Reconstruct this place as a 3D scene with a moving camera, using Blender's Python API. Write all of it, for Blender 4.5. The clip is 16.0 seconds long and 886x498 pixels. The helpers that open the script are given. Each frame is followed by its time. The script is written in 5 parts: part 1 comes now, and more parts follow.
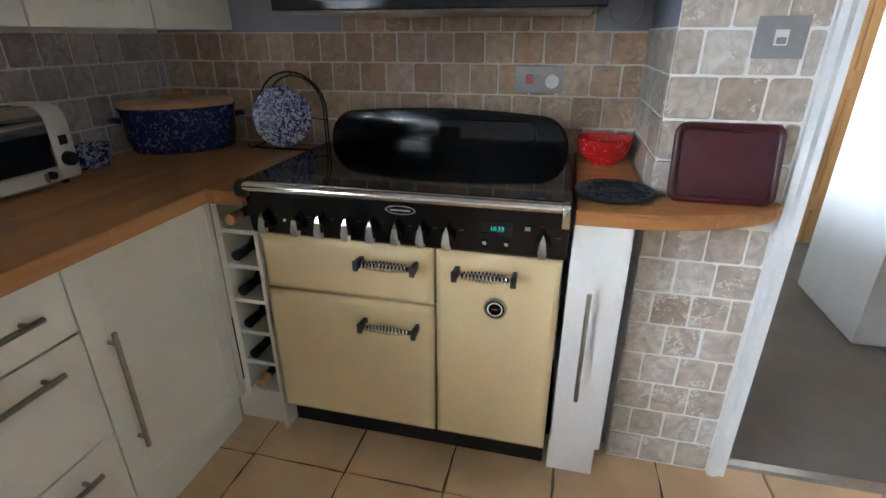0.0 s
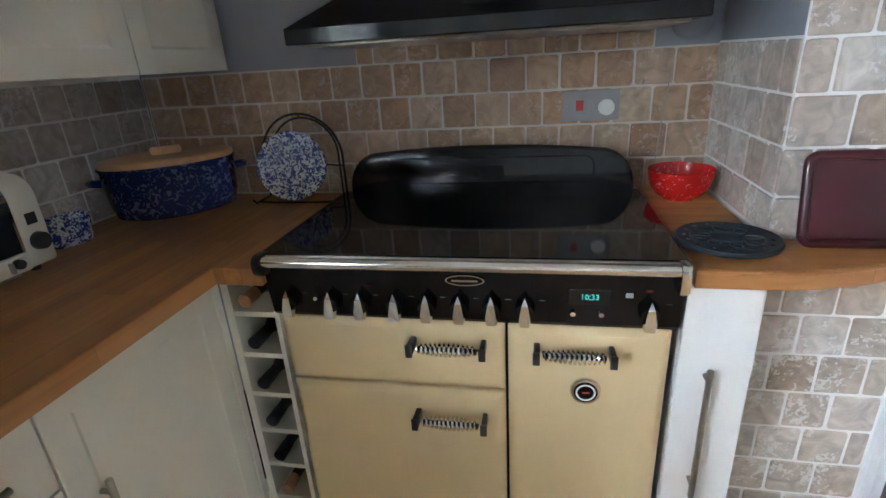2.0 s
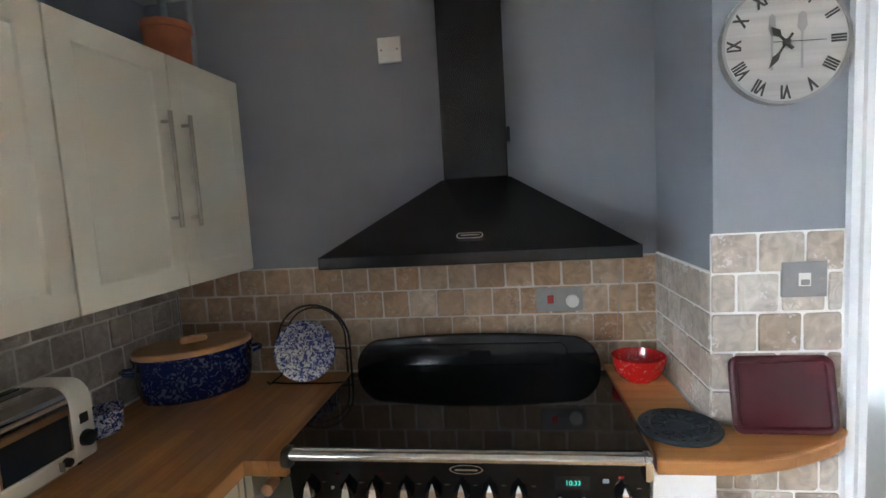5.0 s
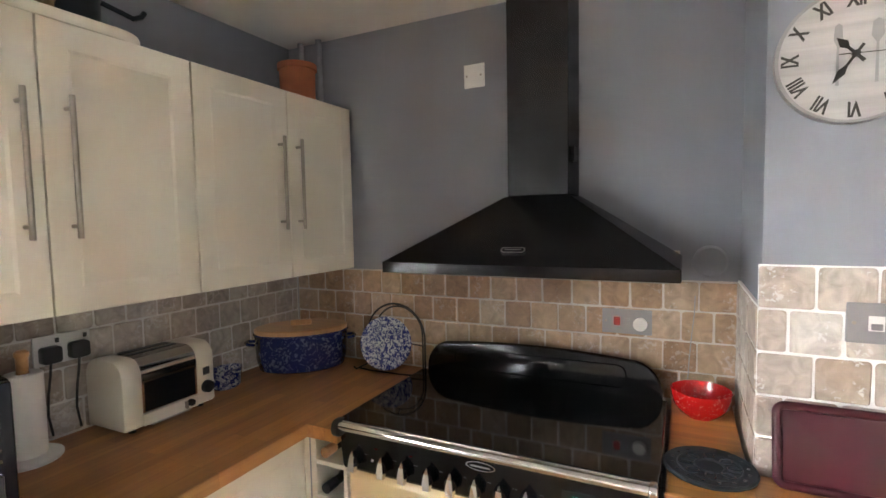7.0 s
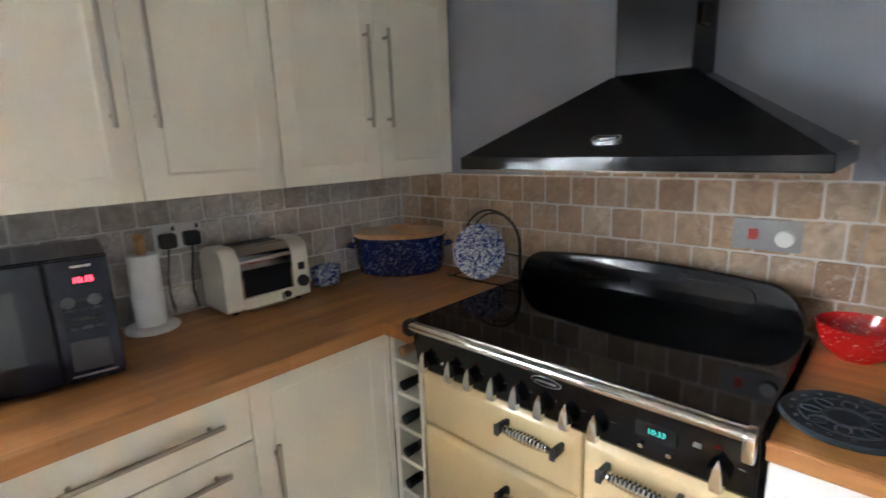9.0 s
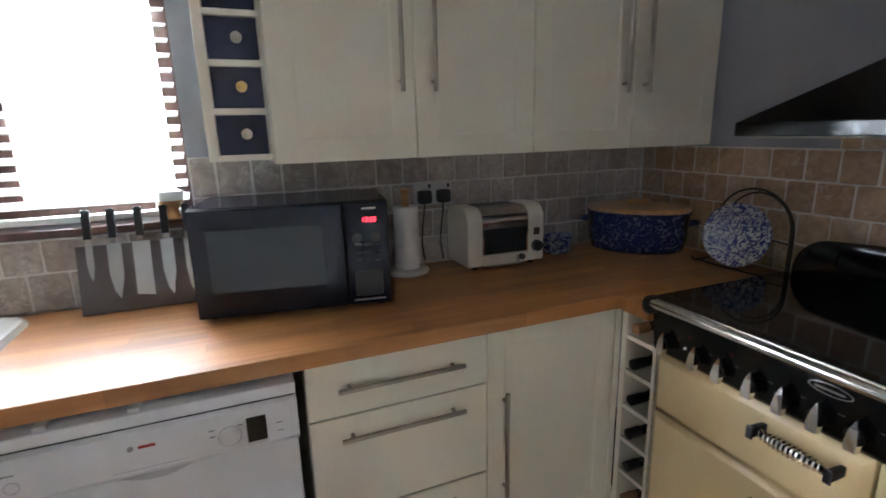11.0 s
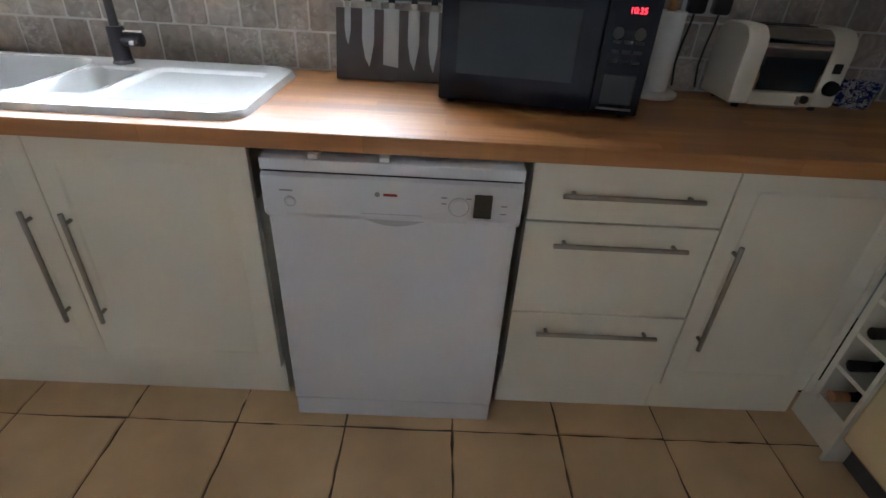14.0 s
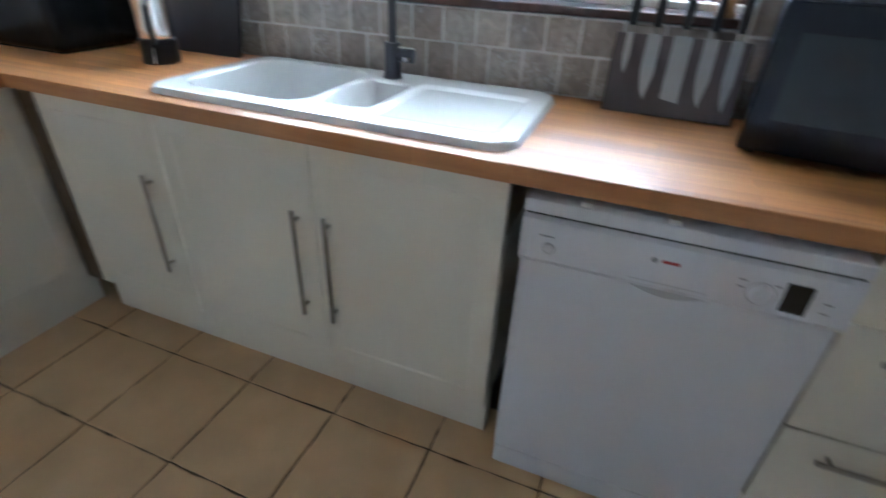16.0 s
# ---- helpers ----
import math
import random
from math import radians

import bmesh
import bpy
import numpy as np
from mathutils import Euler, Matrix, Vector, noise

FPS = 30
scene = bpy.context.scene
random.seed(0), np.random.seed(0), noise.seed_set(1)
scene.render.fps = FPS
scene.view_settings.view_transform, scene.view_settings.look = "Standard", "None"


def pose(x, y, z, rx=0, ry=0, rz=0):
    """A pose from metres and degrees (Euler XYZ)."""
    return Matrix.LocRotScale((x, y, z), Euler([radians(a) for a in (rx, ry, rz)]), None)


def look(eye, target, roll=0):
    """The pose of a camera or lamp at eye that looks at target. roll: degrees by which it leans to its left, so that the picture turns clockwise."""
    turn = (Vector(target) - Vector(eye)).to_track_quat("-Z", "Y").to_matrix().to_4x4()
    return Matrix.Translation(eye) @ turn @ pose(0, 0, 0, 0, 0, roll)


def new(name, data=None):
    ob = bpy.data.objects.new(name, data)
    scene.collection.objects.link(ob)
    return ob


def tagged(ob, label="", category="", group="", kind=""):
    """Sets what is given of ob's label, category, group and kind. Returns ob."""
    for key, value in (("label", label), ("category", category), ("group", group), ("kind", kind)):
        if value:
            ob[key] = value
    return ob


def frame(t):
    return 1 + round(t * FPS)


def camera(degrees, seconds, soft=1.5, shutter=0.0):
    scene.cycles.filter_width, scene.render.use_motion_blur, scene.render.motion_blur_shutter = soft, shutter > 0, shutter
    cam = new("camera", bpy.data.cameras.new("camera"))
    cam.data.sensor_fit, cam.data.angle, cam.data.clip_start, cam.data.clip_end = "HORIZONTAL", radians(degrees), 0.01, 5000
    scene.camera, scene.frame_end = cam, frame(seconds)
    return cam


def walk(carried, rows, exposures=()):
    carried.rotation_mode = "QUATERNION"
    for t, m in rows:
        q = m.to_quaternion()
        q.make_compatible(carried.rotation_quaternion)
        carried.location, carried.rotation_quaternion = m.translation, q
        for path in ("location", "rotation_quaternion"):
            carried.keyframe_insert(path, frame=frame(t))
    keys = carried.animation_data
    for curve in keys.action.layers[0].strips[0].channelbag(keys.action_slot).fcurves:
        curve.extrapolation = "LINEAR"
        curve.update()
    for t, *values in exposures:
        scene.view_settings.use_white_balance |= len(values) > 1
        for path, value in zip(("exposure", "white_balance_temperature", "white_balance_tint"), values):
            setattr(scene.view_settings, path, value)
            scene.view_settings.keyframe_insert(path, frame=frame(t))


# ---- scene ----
cam = camera(84.0, 16.0, shutter=0.5)
PATH = [
    (0, (1.585, -1.828, 1.299), (1.155, -0.045, 0.503), -0.1),
    (0.5, (1.542, -1.797, 1.3), (1.124, -0.007, 0.513), -1.2),
    (1, (1.432, -1.684, 1.287), (1.032, 0.13, 0.547), -1.9),
    (1.5, (1.38, -1.587, 1.299), (0.975, 0.235, 0.58), -3.4),
    (2, (1.339, -1.589, 1.316), (0.959, 0.237, 0.594), -3.5),
    (2.5, (1.3, -1.661, 1.327), (0.98, 0.18, 0.614), -3.6),
    (3, (1.297, -1.71, 1.377), (1.148, 0.205, 0.82), -1.3),
    (3.5, (1.293, -1.734, 1.448), (1.232, 0.226, 1.054), -0.2),
    (4, (1.288, -1.757, 1.492), (1.24, 0.224, 1.219), -0.4),
    (4.5, (1.257, -1.805, 1.522), (1.047, 0.169, 1.284), -2.3),
    (4.7, (1.275, -1.804, 1.541), (1.051, 0.171, 1.323), -2.9),
    (6.8, (1.639, -1.843, 1.539), (0.766, -0.047, 1.43), -1.5),
    (7, (1.667, -1.834, 1.54), (0.787, -0.043, 1.411), -1.1),
    (7.5, (1.719, -1.709, 1.521), (0.684, -0.004, 1.366), -2.6),
    (8, (1.777, -1.577, 1.461), (0.651, 0.055, 1.203), -2.6),
    (8.5, (1.781, -1.568, 1.45), (0.546, -0.033, 1.101), -3.0),
    (9, (1.762, -1.597, 1.439), (0.411, -0.183, 1.022), -2.1),
    (9.5, (1.751, -1.625, 1.449), (0.227, -0.409, 1.007), -1.7),
    (9.7, (1.747, -1.634, 1.468), (0.16, -0.499, 1.025), -1.7),
    (11.8, (1.708, -1.724, 1.339), (-0.13, -1.174, 0.773), -0.8),
    (12, (1.708, -1.733, 1.33), (-0.122, -1.216, 0.711), -0.1),
    (12.5, (1.707, -1.775, 1.308), (-0.119, -1.446, 0.562), 0.6),
    (13, (1.705, -1.794, 1.285), (-0.077, -1.596, 0.399), 1.0),
    (13.5, (1.684, -1.821, 1.268), (-0.051, -1.7, 0.279), 2.7),
    (14, (1.667, -1.833, 1.261), (-0.041, -1.791, 0.22), 3.5),
    (14.5, (1.663, -1.836, 1.264), (-0.036, -1.845, 0.208), 3.4),
    (15, (1.637, -1.909, 1.247), (-0.05, -2.022, 0.179), 3.1),
    (15.5, (1.575, -2.011, 1.248), (-0.077, -2.249, 0.147), 3.5),
    (16, (1.538, -2.067, 1.266), (-0.063, -2.662, 0.225), 2.7),
]
EXPOSURES = [(0.0, 2.66, 5720, 6), (1.5, 2.74, 5620, 6), (2.5, 2.78, 5550, 6), (3.5, 2.8, 5680, 6), (4.0, 2.82, 5780, 6), (4.5, 2.86, 5800, 6), (7.0, 3.46, 6600, 12), (8.0, 3.36, 6250, 9), (9.0, 3.36, 5950, 8), (9.5, 3.34, 5650, 8), (12.0, 2.03, 5850, 8), (12.5, 1.98, 5800, 8), (14.5, 2.06, 5700, 8), (15.0, 2.04, 5700, 7), (16.0, 2.04, 5150, 4)]
walk(cam, [(t, look(eye, target, roll)) for t, eye, target, roll in PATH], EXPOSURES)

# ---------------------------------------------------------------- world, lights
world = bpy.data.worlds.new("overcast_sky")
scene.world = world
world.use_nodes = True
wn = world.node_tree
sky = wn.nodes.new("ShaderNodeTexSky")
sky.sky_type = "NISHITA"
sky.sun_disc = False
sky.sun_elevation, sky.sun_rotation = radians(42), radians(240)
bgn = wn.nodes["Background"]
bgn.inputs["Strength"].default_value = 0.12
wn.links.new(sky.outputs[0], bgn.inputs["Color"])


def lamp(name, loc, target, sx, sy, watts, color):
    d = bpy.data.lights.new(name, "AREA")
    d.shape, d.size, d.size_y, d.energy, d.color = "RECTANGLE", sx, sy, watts, color
    ob = new(name, d)
    ob.matrix_world = look(loc, target)
    return ob


sun_data = bpy.data.lights.new("sun", "SUN")
sun_data.energy, sun_data.angle, sun_data.color = 1.5, radians(26), (1.0, 0.98, 0.95)
sun_ob = new("sun", sun_data)
sun_ob.matrix_world = look((-3.6, -4.4, 4.9), (0.4, -2.2, 0.9))
lamp("window_daylight", (-0.62, -2.75, 1.72), (1.5, -2.6, 1.45), 2.5, 1.6, 58, (0.88, 0.95, 1.0))
lamp("hall_daylight", (1.75, 1.05, 1.5), (3.0, 1.05, 1.3), 1.0, 1.2, 0.34, (0.86, 0.94, 1.0))

# ---------------------------------------------------------------- materials


def base_mat(name):
    m = bpy.data.materials.new(name)
    m.use_nodes = True
    return m, m.node_tree.nodes, m.node_tree.links, m.node_tree.nodes["Principled BSDF"]


def ramp(ns, stops):
    r = ns.new("ShaderNodeValToRGB")
    el = r.color_ramp.elements
    while len(el) < len(stops):
        el.new(0.5)
    for e, (p, c) in zip(el, stops):
        e.position, e.color = p, (*c, 1)
    return r


def mat(name, color, rough=0.5, metal=0.0, vary=0.12, scale=6.0, grain=90.0, bump=0.05, random_tint=0.0, coat=0.0, rough_vary=0.04):
    """A painted, metal or plastic surface: two scales of variation in colour, gloss and relief."""
    m, ns, lk, b = base_mat(name)
    geo = ns.new("ShaderNodeNewGeometry")
    big, fine = ns.new("ShaderNodeTexNoise"), ns.new("ShaderNodeTexNoise")
    big.inputs["Scale"].default_value, big.inputs["Detail"].default_value = scale, 4
    fine.inputs["Scale"].default_value, fine.inputs["Detail"].default_value = grain, 3
    for n in (big, fine):
        lk.new(geo.outputs["Position"], n.inputs["Vector"])
    lo = tuple(c * (1 - vary) for c in color)
    hi = tuple(min(1, c * (1 + vary * 0.6)) for c in color)
    r = ramp(ns, [(0.3, lo), (0.7, hi)])
    lk.new(big.outputs["Fac"], r.inputs["Fac"])
    out = r.outputs["Color"]
    if random_tint:
        info = ns.new("ShaderNodeObjectInfo")
        hsv = ns.new("ShaderNodeHueSaturation")
        mr = ns.new("ShaderNodeMapRange")
        mr.inputs["To Min"].default_value, mr.inputs["To Max"].default_value = 1 - random_tint, 1 + random_tint
        lk.new(info.outputs["Random"], mr.inputs["Value"])
        lk.new(mr.outputs[0], hsv.inputs["Value"])
        lk.new(out, hsv.inputs["Color"])
        out = hsv.outputs["Color"]
    lk.new(out, b.inputs["Base Color"])
    rr = ns.new("ShaderNodeMapRange")
    rr.inputs["To Min"].default_value, rr.inputs["To Max"].default_value = max(0.02, rough - rough_vary), min(1, rough + rough_vary)
    lk.new(fine.outputs["Fac"], rr.inputs["Value"])
    lk.new(rr.outputs[0], b.inputs["Roughness"])
    b.inputs["Metallic"].default_value = metal
    b.inputs["Coat Weight"].default_value = coat
    if bump:
        bp = ns.new("ShaderNodeBump")
        bp.inputs["Strength"].default_value, bp.inputs["Distance"].default_value = bump, 0.002
        lk.new(fine.outputs["Fac"], bp.inputs["Height"])
        lk.new(bp.outputs[0], b.inputs["Normal"])
    return m


def wood(name, dark, light, axis, stave=0.045, length=0.5, rough=0.35, staves=True, coat=0.0):
    """Oiled timber with grain along an axis ('x', 'y' or 'z'), and glued staves."""
    m, ns, lk, b = base_mat(name)
    geo = ns.new("ShaderNodeNewGeometry")
    mp = ns.new("ShaderNodeMapping")
    mp.inputs["Rotation"].default_value = {"x": (0, 0, 0), "y": (0, 0, radians(90)), "z": (0, radians(90), 0)}[axis]
    lk.new(geo.outputs["Position"], mp.inputs["Vector"])
    st = ns.new("ShaderNodeMapping")
    st.inputs["Scale"].default_value = (2.2, 34, 34)
    lk.new(mp.outputs[0], st.inputs["Vector"])
    g = ns.new("ShaderNodeTexNoise")
    g.inputs["Scale"].default_value, g.inputs["Detail"].default_value, g.inputs["Distortion"].default_value = 1.0, 6, 0.6
    lk.new(st.outputs[0], g.inputs["Vector"])
    r = ramp(ns, [(0.28, dark), (0.72, light)])
    lk.new(g.outputs["Fac"], r.inputs["Fac"])
    col = r.outputs["Color"]
    if staves:
        br = ns.new("ShaderNodeTexBrick")
        br.inputs["Scale"].default_value = 1.0
        br.inputs["Brick Width"].default_value, br.inputs["Row Height"].default_value = length, stave
        br.inputs["Mortar Size"].default_value = 0.0006
        br.inputs["Color1"].default_value, br.inputs["Color2"].default_value = (0.72, 0.70, 0.68, 1), (1.2, 1.16, 1.12, 1)
        br.inputs["Mortar"].default_value = (0.5, 0.45, 0.4, 1)
        br.offset = 0.37
        lk.new(mp.outputs[0], br.inputs["Vector"])
        mx = ns.new("ShaderNodeMix")
        mx.data_type, mx.blend_type = "RGBA", "MULTIPLY"
        mx.inputs[0].default_value = 0.75
        lk.new(col, mx.inputs[6])
        lk.new(br.outputs["Color"], mx.inputs[7])
        col = mx.outputs[2]
    lk.new(col, b.inputs["Base Color"])
    rr = ns.new("ShaderNodeMapRange")
    rr.inputs["To Min"].default_value, rr.inputs["To Max"].default_value = rough - 0.08, rough + 0.12
    lk.new(g.outputs["Fac"], rr.inputs["Value"])
    lk.new(rr.outputs[0], b.inputs["Roughness"])
    bp = ns.new("ShaderNodeBump")
    b.inputs["Coat Weight"].default_value, b.inputs["Coat Roughness"].default_value = coat, 0.52
    bp.inputs["Strength"].default_value, bp.inputs["Distance"].default_value = 0.06, 0.001
    lk.new(g.outputs["Fac"], bp.inputs["Height"])
    lk.new(bp.outputs[0], b.inputs["Normal"])
    return m


def travertine(name, tones, pits=0.55, cut=0.318):
    """Tumbled travertine: one tone a tile, cloudy veins, and pits filled with pale grout."""
    m, ns, lk, b = base_mat(name)
    geo, info = ns.new("ShaderNodeNewGeometry"), ns.new("ShaderNodeObjectInfo")
    tone = ramp(ns, [(i / (len(tones) - 1), c) for i, c in enumerate(tones)])
    lk.new(info.outputs["Random"], tone.inputs["Fac"])
    cloud, pit = ns.new("ShaderNodeTexNoise"), ns.new("ShaderNodeTexNoise")
    cloud.inputs["Scale"].default_value, cloud.inputs["Detail"].default_value, cloud.inputs["Distortion"].default_value = 22, 5, 1.2
    pit.inputs["Scale"].default_value, pit.inputs["Detail"].default_value, pit.inputs["Distortion"].default_value = 75, 6, 0.8
    for n in (cloud, pit):
        lk.new(geo.outputs["Position"], n.inputs["Vector"])
    vein = ramp(ns, [(0.3, (0.72, 0.7, 0.68)), (0.7, (1.2, 1.18, 1.15))])
    lk.new(cloud.outputs["Fac"], vein.inputs["Fac"])
    mx = ns.new("ShaderNodeMix")
    mx.data_type, mx.blend_type = "RGBA", "MULTIPLY"
    mx.inputs[0].default_value = 1.0
    lk.new(tone.outputs["Color"], mx.inputs[6])
    lk.new(vein.outputs["Color"], mx.inputs[7])
    # filled pits gather where a broad noise is high
    patch = ns.new("ShaderNodeTexNoise")
    patch.inputs["Scale"].default_value = 9
    lk.new(geo.outputs["Position"], patch.inputs["Vector"])
    add = ns.new("ShaderNodeMath")
    add.operation = "MULTIPLY"
    lk.new(pit.outputs["Fac"], add.inputs[0])
    lk.new(patch.outputs["Fac"], add.inputs[1])
    pr = ramp(ns, [(cut, (0, 0, 0)), (cut + 0.042, (1, 1, 1))])
    lk.new(add.outputs[0], pr.inputs["Fac"])
    mx2 = ns.new("ShaderNodeMix")
    mx2.data_type = "RGBA"
    amt = ns.new("ShaderNodeMath")
    amt.operation = "MULTIPLY"
    amt.inputs[1].default_value = pits
    lk.new(pr.outputs["Color"], amt.inputs[0])
    lk.new(amt.outputs[0], mx2.inputs[0])
    lk.new(mx.outputs[2], mx2.inputs[6])
    mx2.inputs[7].default_value = (0.68, 0.66, 0.63, 1)
    lk.new(mx2.outputs[2], b.inputs["Base Color"])
    b.inputs["Roughness"].default_value = 0.5
    bp = ns.new("ShaderNodeBump")
    bp.inputs["Strength"].default_value, bp.inputs["Distance"].default_value = 0.35, 0.002
    lk.new(pit.outputs["Fac"], bp.inputs["Height"])
    lk.new(bp.outputs[0], b.inputs["Normal"])
    return m


def spatter(name, ground, spot, scale, cut):
    """Glazed ware with an irregular spot pattern."""
    m, ns, lk, b = base_mat(name)
    geo = ns.new("ShaderNodeNewGeometry")
    n = ns.new("ShaderNodeTexNoise")
    n.inputs["Scale"].default_value, n.inputs["Detail"].default_value, n.inputs["Distortion"].default_value = scale, 3, 1.5
    lk.new(geo.outputs["Position"], n.inputs["Vector"])
    r = ramp(ns, [(cut - 0.03, ground), (cut + 0.03, spot)])
    lk.new(n.outputs["Fac"], r.inputs["Fac"])
    lk.new(r.outputs["Color"], b.inputs["Base Color"])
    b.inputs["Roughness"].default_value = 0.18
    b.inputs["Coat Weight"].default_value = 0.3
    return m


def glow(name, color, strength):
    m, ns, lk, b = base_mat(name)
    b.inputs["Base Color"].default_value = (0.02, 0.02, 0.02, 1)
    b.inputs["Emission Color"].default_value = (*color, 1)
    b.inputs["Emission Strength"].default_value = strength
    return m


def glass(name, color=(1, 1, 1), rough=0.0):
    m, ns, lk, b = base_mat(name)
    b.inputs["Base Color"].default_value = (*color, 1)
    b.inputs["Transmission Weight"].default_value = 1.0
    b.inputs["Roughness"].default_value = rough
    b.inputs["IOR"].default_value = 1.45
    return m


M_WALL = mat("grey_blue_emulsion", (0.262, 0.275, 0.303), 0.75, vary=0.06, scale=2.5, grain=160, bump=0.06)
M_PALE = mat("pale_emulsion", (0.56, 0.55, 0.535), 0.7, vary=0.05, scale=2, grain=120, bump=0.05)
M_CEIL = mat("white_ceiling_paint", (0.74, 0.72, 0.69), 0.85, vary=0.04, scale=2, grain=120, bump=0.08)
M_GROUT = mat("pale_grout", (0.60, 0.545, 0.48), 0.85, vary=0.14, scale=12, grain=140, bump=0.3)
# West grout, its colour raised for the haze of the window beside it.
M_GROUT_WEST = mat("grey_grout", (0.62, 0.59, 0.55), 0.85, vary=0.14, scale=12, grain=140, bump=0.3)
# Pier grout, whitened in colour for the window's light on it.
M_GROUT_LIT = mat("white_grout", (0.82, 0.81, 0.79), 0.85, vary=0.08, scale=12, grain=140, bump=0.3)
M_TILE = travertine("tumbled_travertine", [(0.33, 0.20, 0.115), (0.42, 0.295, 0.195), (0.36, 0.215, 0.12), (0.45, 0.34, 0.245), (0.28, 0.165, 0.095), (0.40, 0.27, 0.17)], 0.25)
# West tiles, with some of the same backlit haze in their tones.
M_TILE_WEST = travertine("grey_travertine", [(0.31, 0.265, 0.23), (0.40, 0.35, 0.305), (0.29, 0.24, 0.205), (0.43, 0.385, 0.345), (0.35, 0.30, 0.26)], 0.3)
# Pier tiles: the window's reflection is put into these lighter tones.
M_TILE_LIT = travertine("pale_travertine", [(0.44, 0.375, 0.315), (0.56, 0.51, 0.455), (0.36, 0.285, 0.22), (0.60, 0.57, 0.535), (0.43, 0.36, 0.295), (0.52, 0.47, 0.41)], 0.75, 0.325)
M_CREAM = mat("cream_cabinet_paint", (0.70, 0.655, 0.555), 0.38, vary=0.04, scale=3, grain=70, bump=0.02)
M_WHITE_UNIT = mat("white_cabinet_paint", (0.80, 0.78, 0.745), 0.38, vary=0.04, scale=3, grain=70, bump=0.02)
M_TRIM = mat("white_gloss_woodwork", (0.76, 0.77, 0.78), 0.35, vary=0.05, scale=5, grain=60, bump=0.06)
M_HALL = mat("cream_hall_paint", (0.66, 0.62, 0.54), 0.75, vary=0.05, scale=2, grain=120, bump=0.05)
M_OAK_Y = wood("oiled_oak_staves", (0.345, 0.134, 0.036), (0.53, 0.250, 0.082), "y", rough=0.48, coat=0.35)
M_OAK_X = wood("oiled_oak_staves_across", (0.345, 0.132, 0.032), (0.53, 0.242, 0.074), "x", rough=0.42, coat=0.3)
M_PINE = wood("waxed_pine", (0.36, 0.16, 0.045), (0.56, 0.29, 0.10), "z", staves=False, rough=0.4)
M_LID = wood("beech_lid", (0.40, 0.20, 0.08), (0.58, 0.32, 0.14), "x", staves=False)
M_DARKWOOD = wood("dark_stained_window_timber", (0.05, 0.02, 0.015), (0.11, 0.05, 0.035), "z", staves=False)
M_SASH = wood("weathered_sash_timber", (0.10, 0.085, 0.08), (0.17, 0.15, 0.14), "z", staves=False)
M_GAP_SHADE = wood("dark_oak_filler", (0.09, 0.055, 0.028), (0.16, 0.10, 0.055), "z", staves=False)
M_FLOOR = mat("terracotta_cream_tile", (0.60, 0.395, 0.215), 0.42, vary=0.14, scale=5, grain=40, bump=0.08, random_tint=0.06)
M_FGROUT = mat("dark_floor_grout", (0.12, 0.08, 0.05), 0.9, vary=0.6, scale=11, grain=120, bump=0.3)
M_CARPET = mat("grey_brown_carpet", (0.20, 0.175, 0.145), 0.95, vary=0.12, scale=5, grain=260, bump=0.6)
M_STEEL = mat("brushed_steel", (0.36, 0.325, 0.28), 0.34, metal=1.0, vary=0.08, scale=20, grain=200, bump=0.05)
M_CHROME = mat("polished_chrome", (0.74, 0.73, 0.71), 0.10, metal=1.0, vary=0.04, scale=10, grain=80, bump=0.0, rough_vary=0.04)
M_PLATE = mat("satin_steel_plate", (0.30, 0.30, 0.305), 0.34, metal=1.0, vary=0.05, scale=30, grain=300, bump=0.04)
M_SOCKET = mat("pale_steel_socket", (0.55, 0.54, 0.52), 0.45, metal=0.6, vary=0.05, scale=20, grain=120, bump=0.0)
M_BLACK = mat("black_enamel", (0.004, 0.004, 0.0045), 0.12, vary=0.2, scale=6, grain=60, bump=0.0, rough_vary=0.04)
M_HOB = mat("black_ceramic_glass", (0.004, 0.004, 0.0045), 0.06, vary=0.2, scale=8, grain=50, bump=0.0, rough_vary=0.03)
M_BLACKSATIN = mat("satin_black_steel", (0.0055, 0.0055, 0.0058), 0.22, vary=0.2, scale=5, grain=20, bump=0.0)
M_BLACKPLASTIC = mat("black_plastic", (0.015, 0.015, 0.016), 0.4, vary=0.15, scale=10, grain=140, bump=0.05)
M_ENAMEL = mat("cream_stove_enamel", (0.70, 0.54, 0.305), 0.22, vary=0.04, scale=3, grain=40, bump=0.0, coat=0.4, rough_vary=0.04)
M_TOASTER = mat("cream_toaster_enamel", (0.70, 0.655, 0.55), 0.30, vary=0.02, scale=3, grain=8, bump=0.0)
M_WHITE = mat("white_appliance_enamel", (0.62, 0.62, 0.65), 0.30, vary=0.012, scale=3, grain=8, bump=0.0, rough_vary=0.02)
M_WPLASTIC = mat("white_plastic", (0.74, 0.73, 0.70), 0.4, vary=0.04, scale=10, grain=90, bump=0.0)
M_SINK = mat("white_ceramic_sink", (0.70, 0.695, 0.68), 0.16, vary=0.04, scale=6, grain=40, bump=0.0, coat=0.3)
M_PAPER = mat("white_paper_towel", (0.78, 0.77, 0.74), 0.9, vary=0.04, scale=20, grain=180, bump=0.3)
M_BURGUNDY = mat("burgundy_melamine", (0.046, 0.006, 0.011), 0.30, vary=0.06, scale=8, grain=12, bump=0.0, rough_vary=0.004)
M_IRON = mat("blue_black_cast_iron", (0.013, 0.020, 0.027), 0.42, vary=0.25, scale=25, grain=160, bump=0.2)
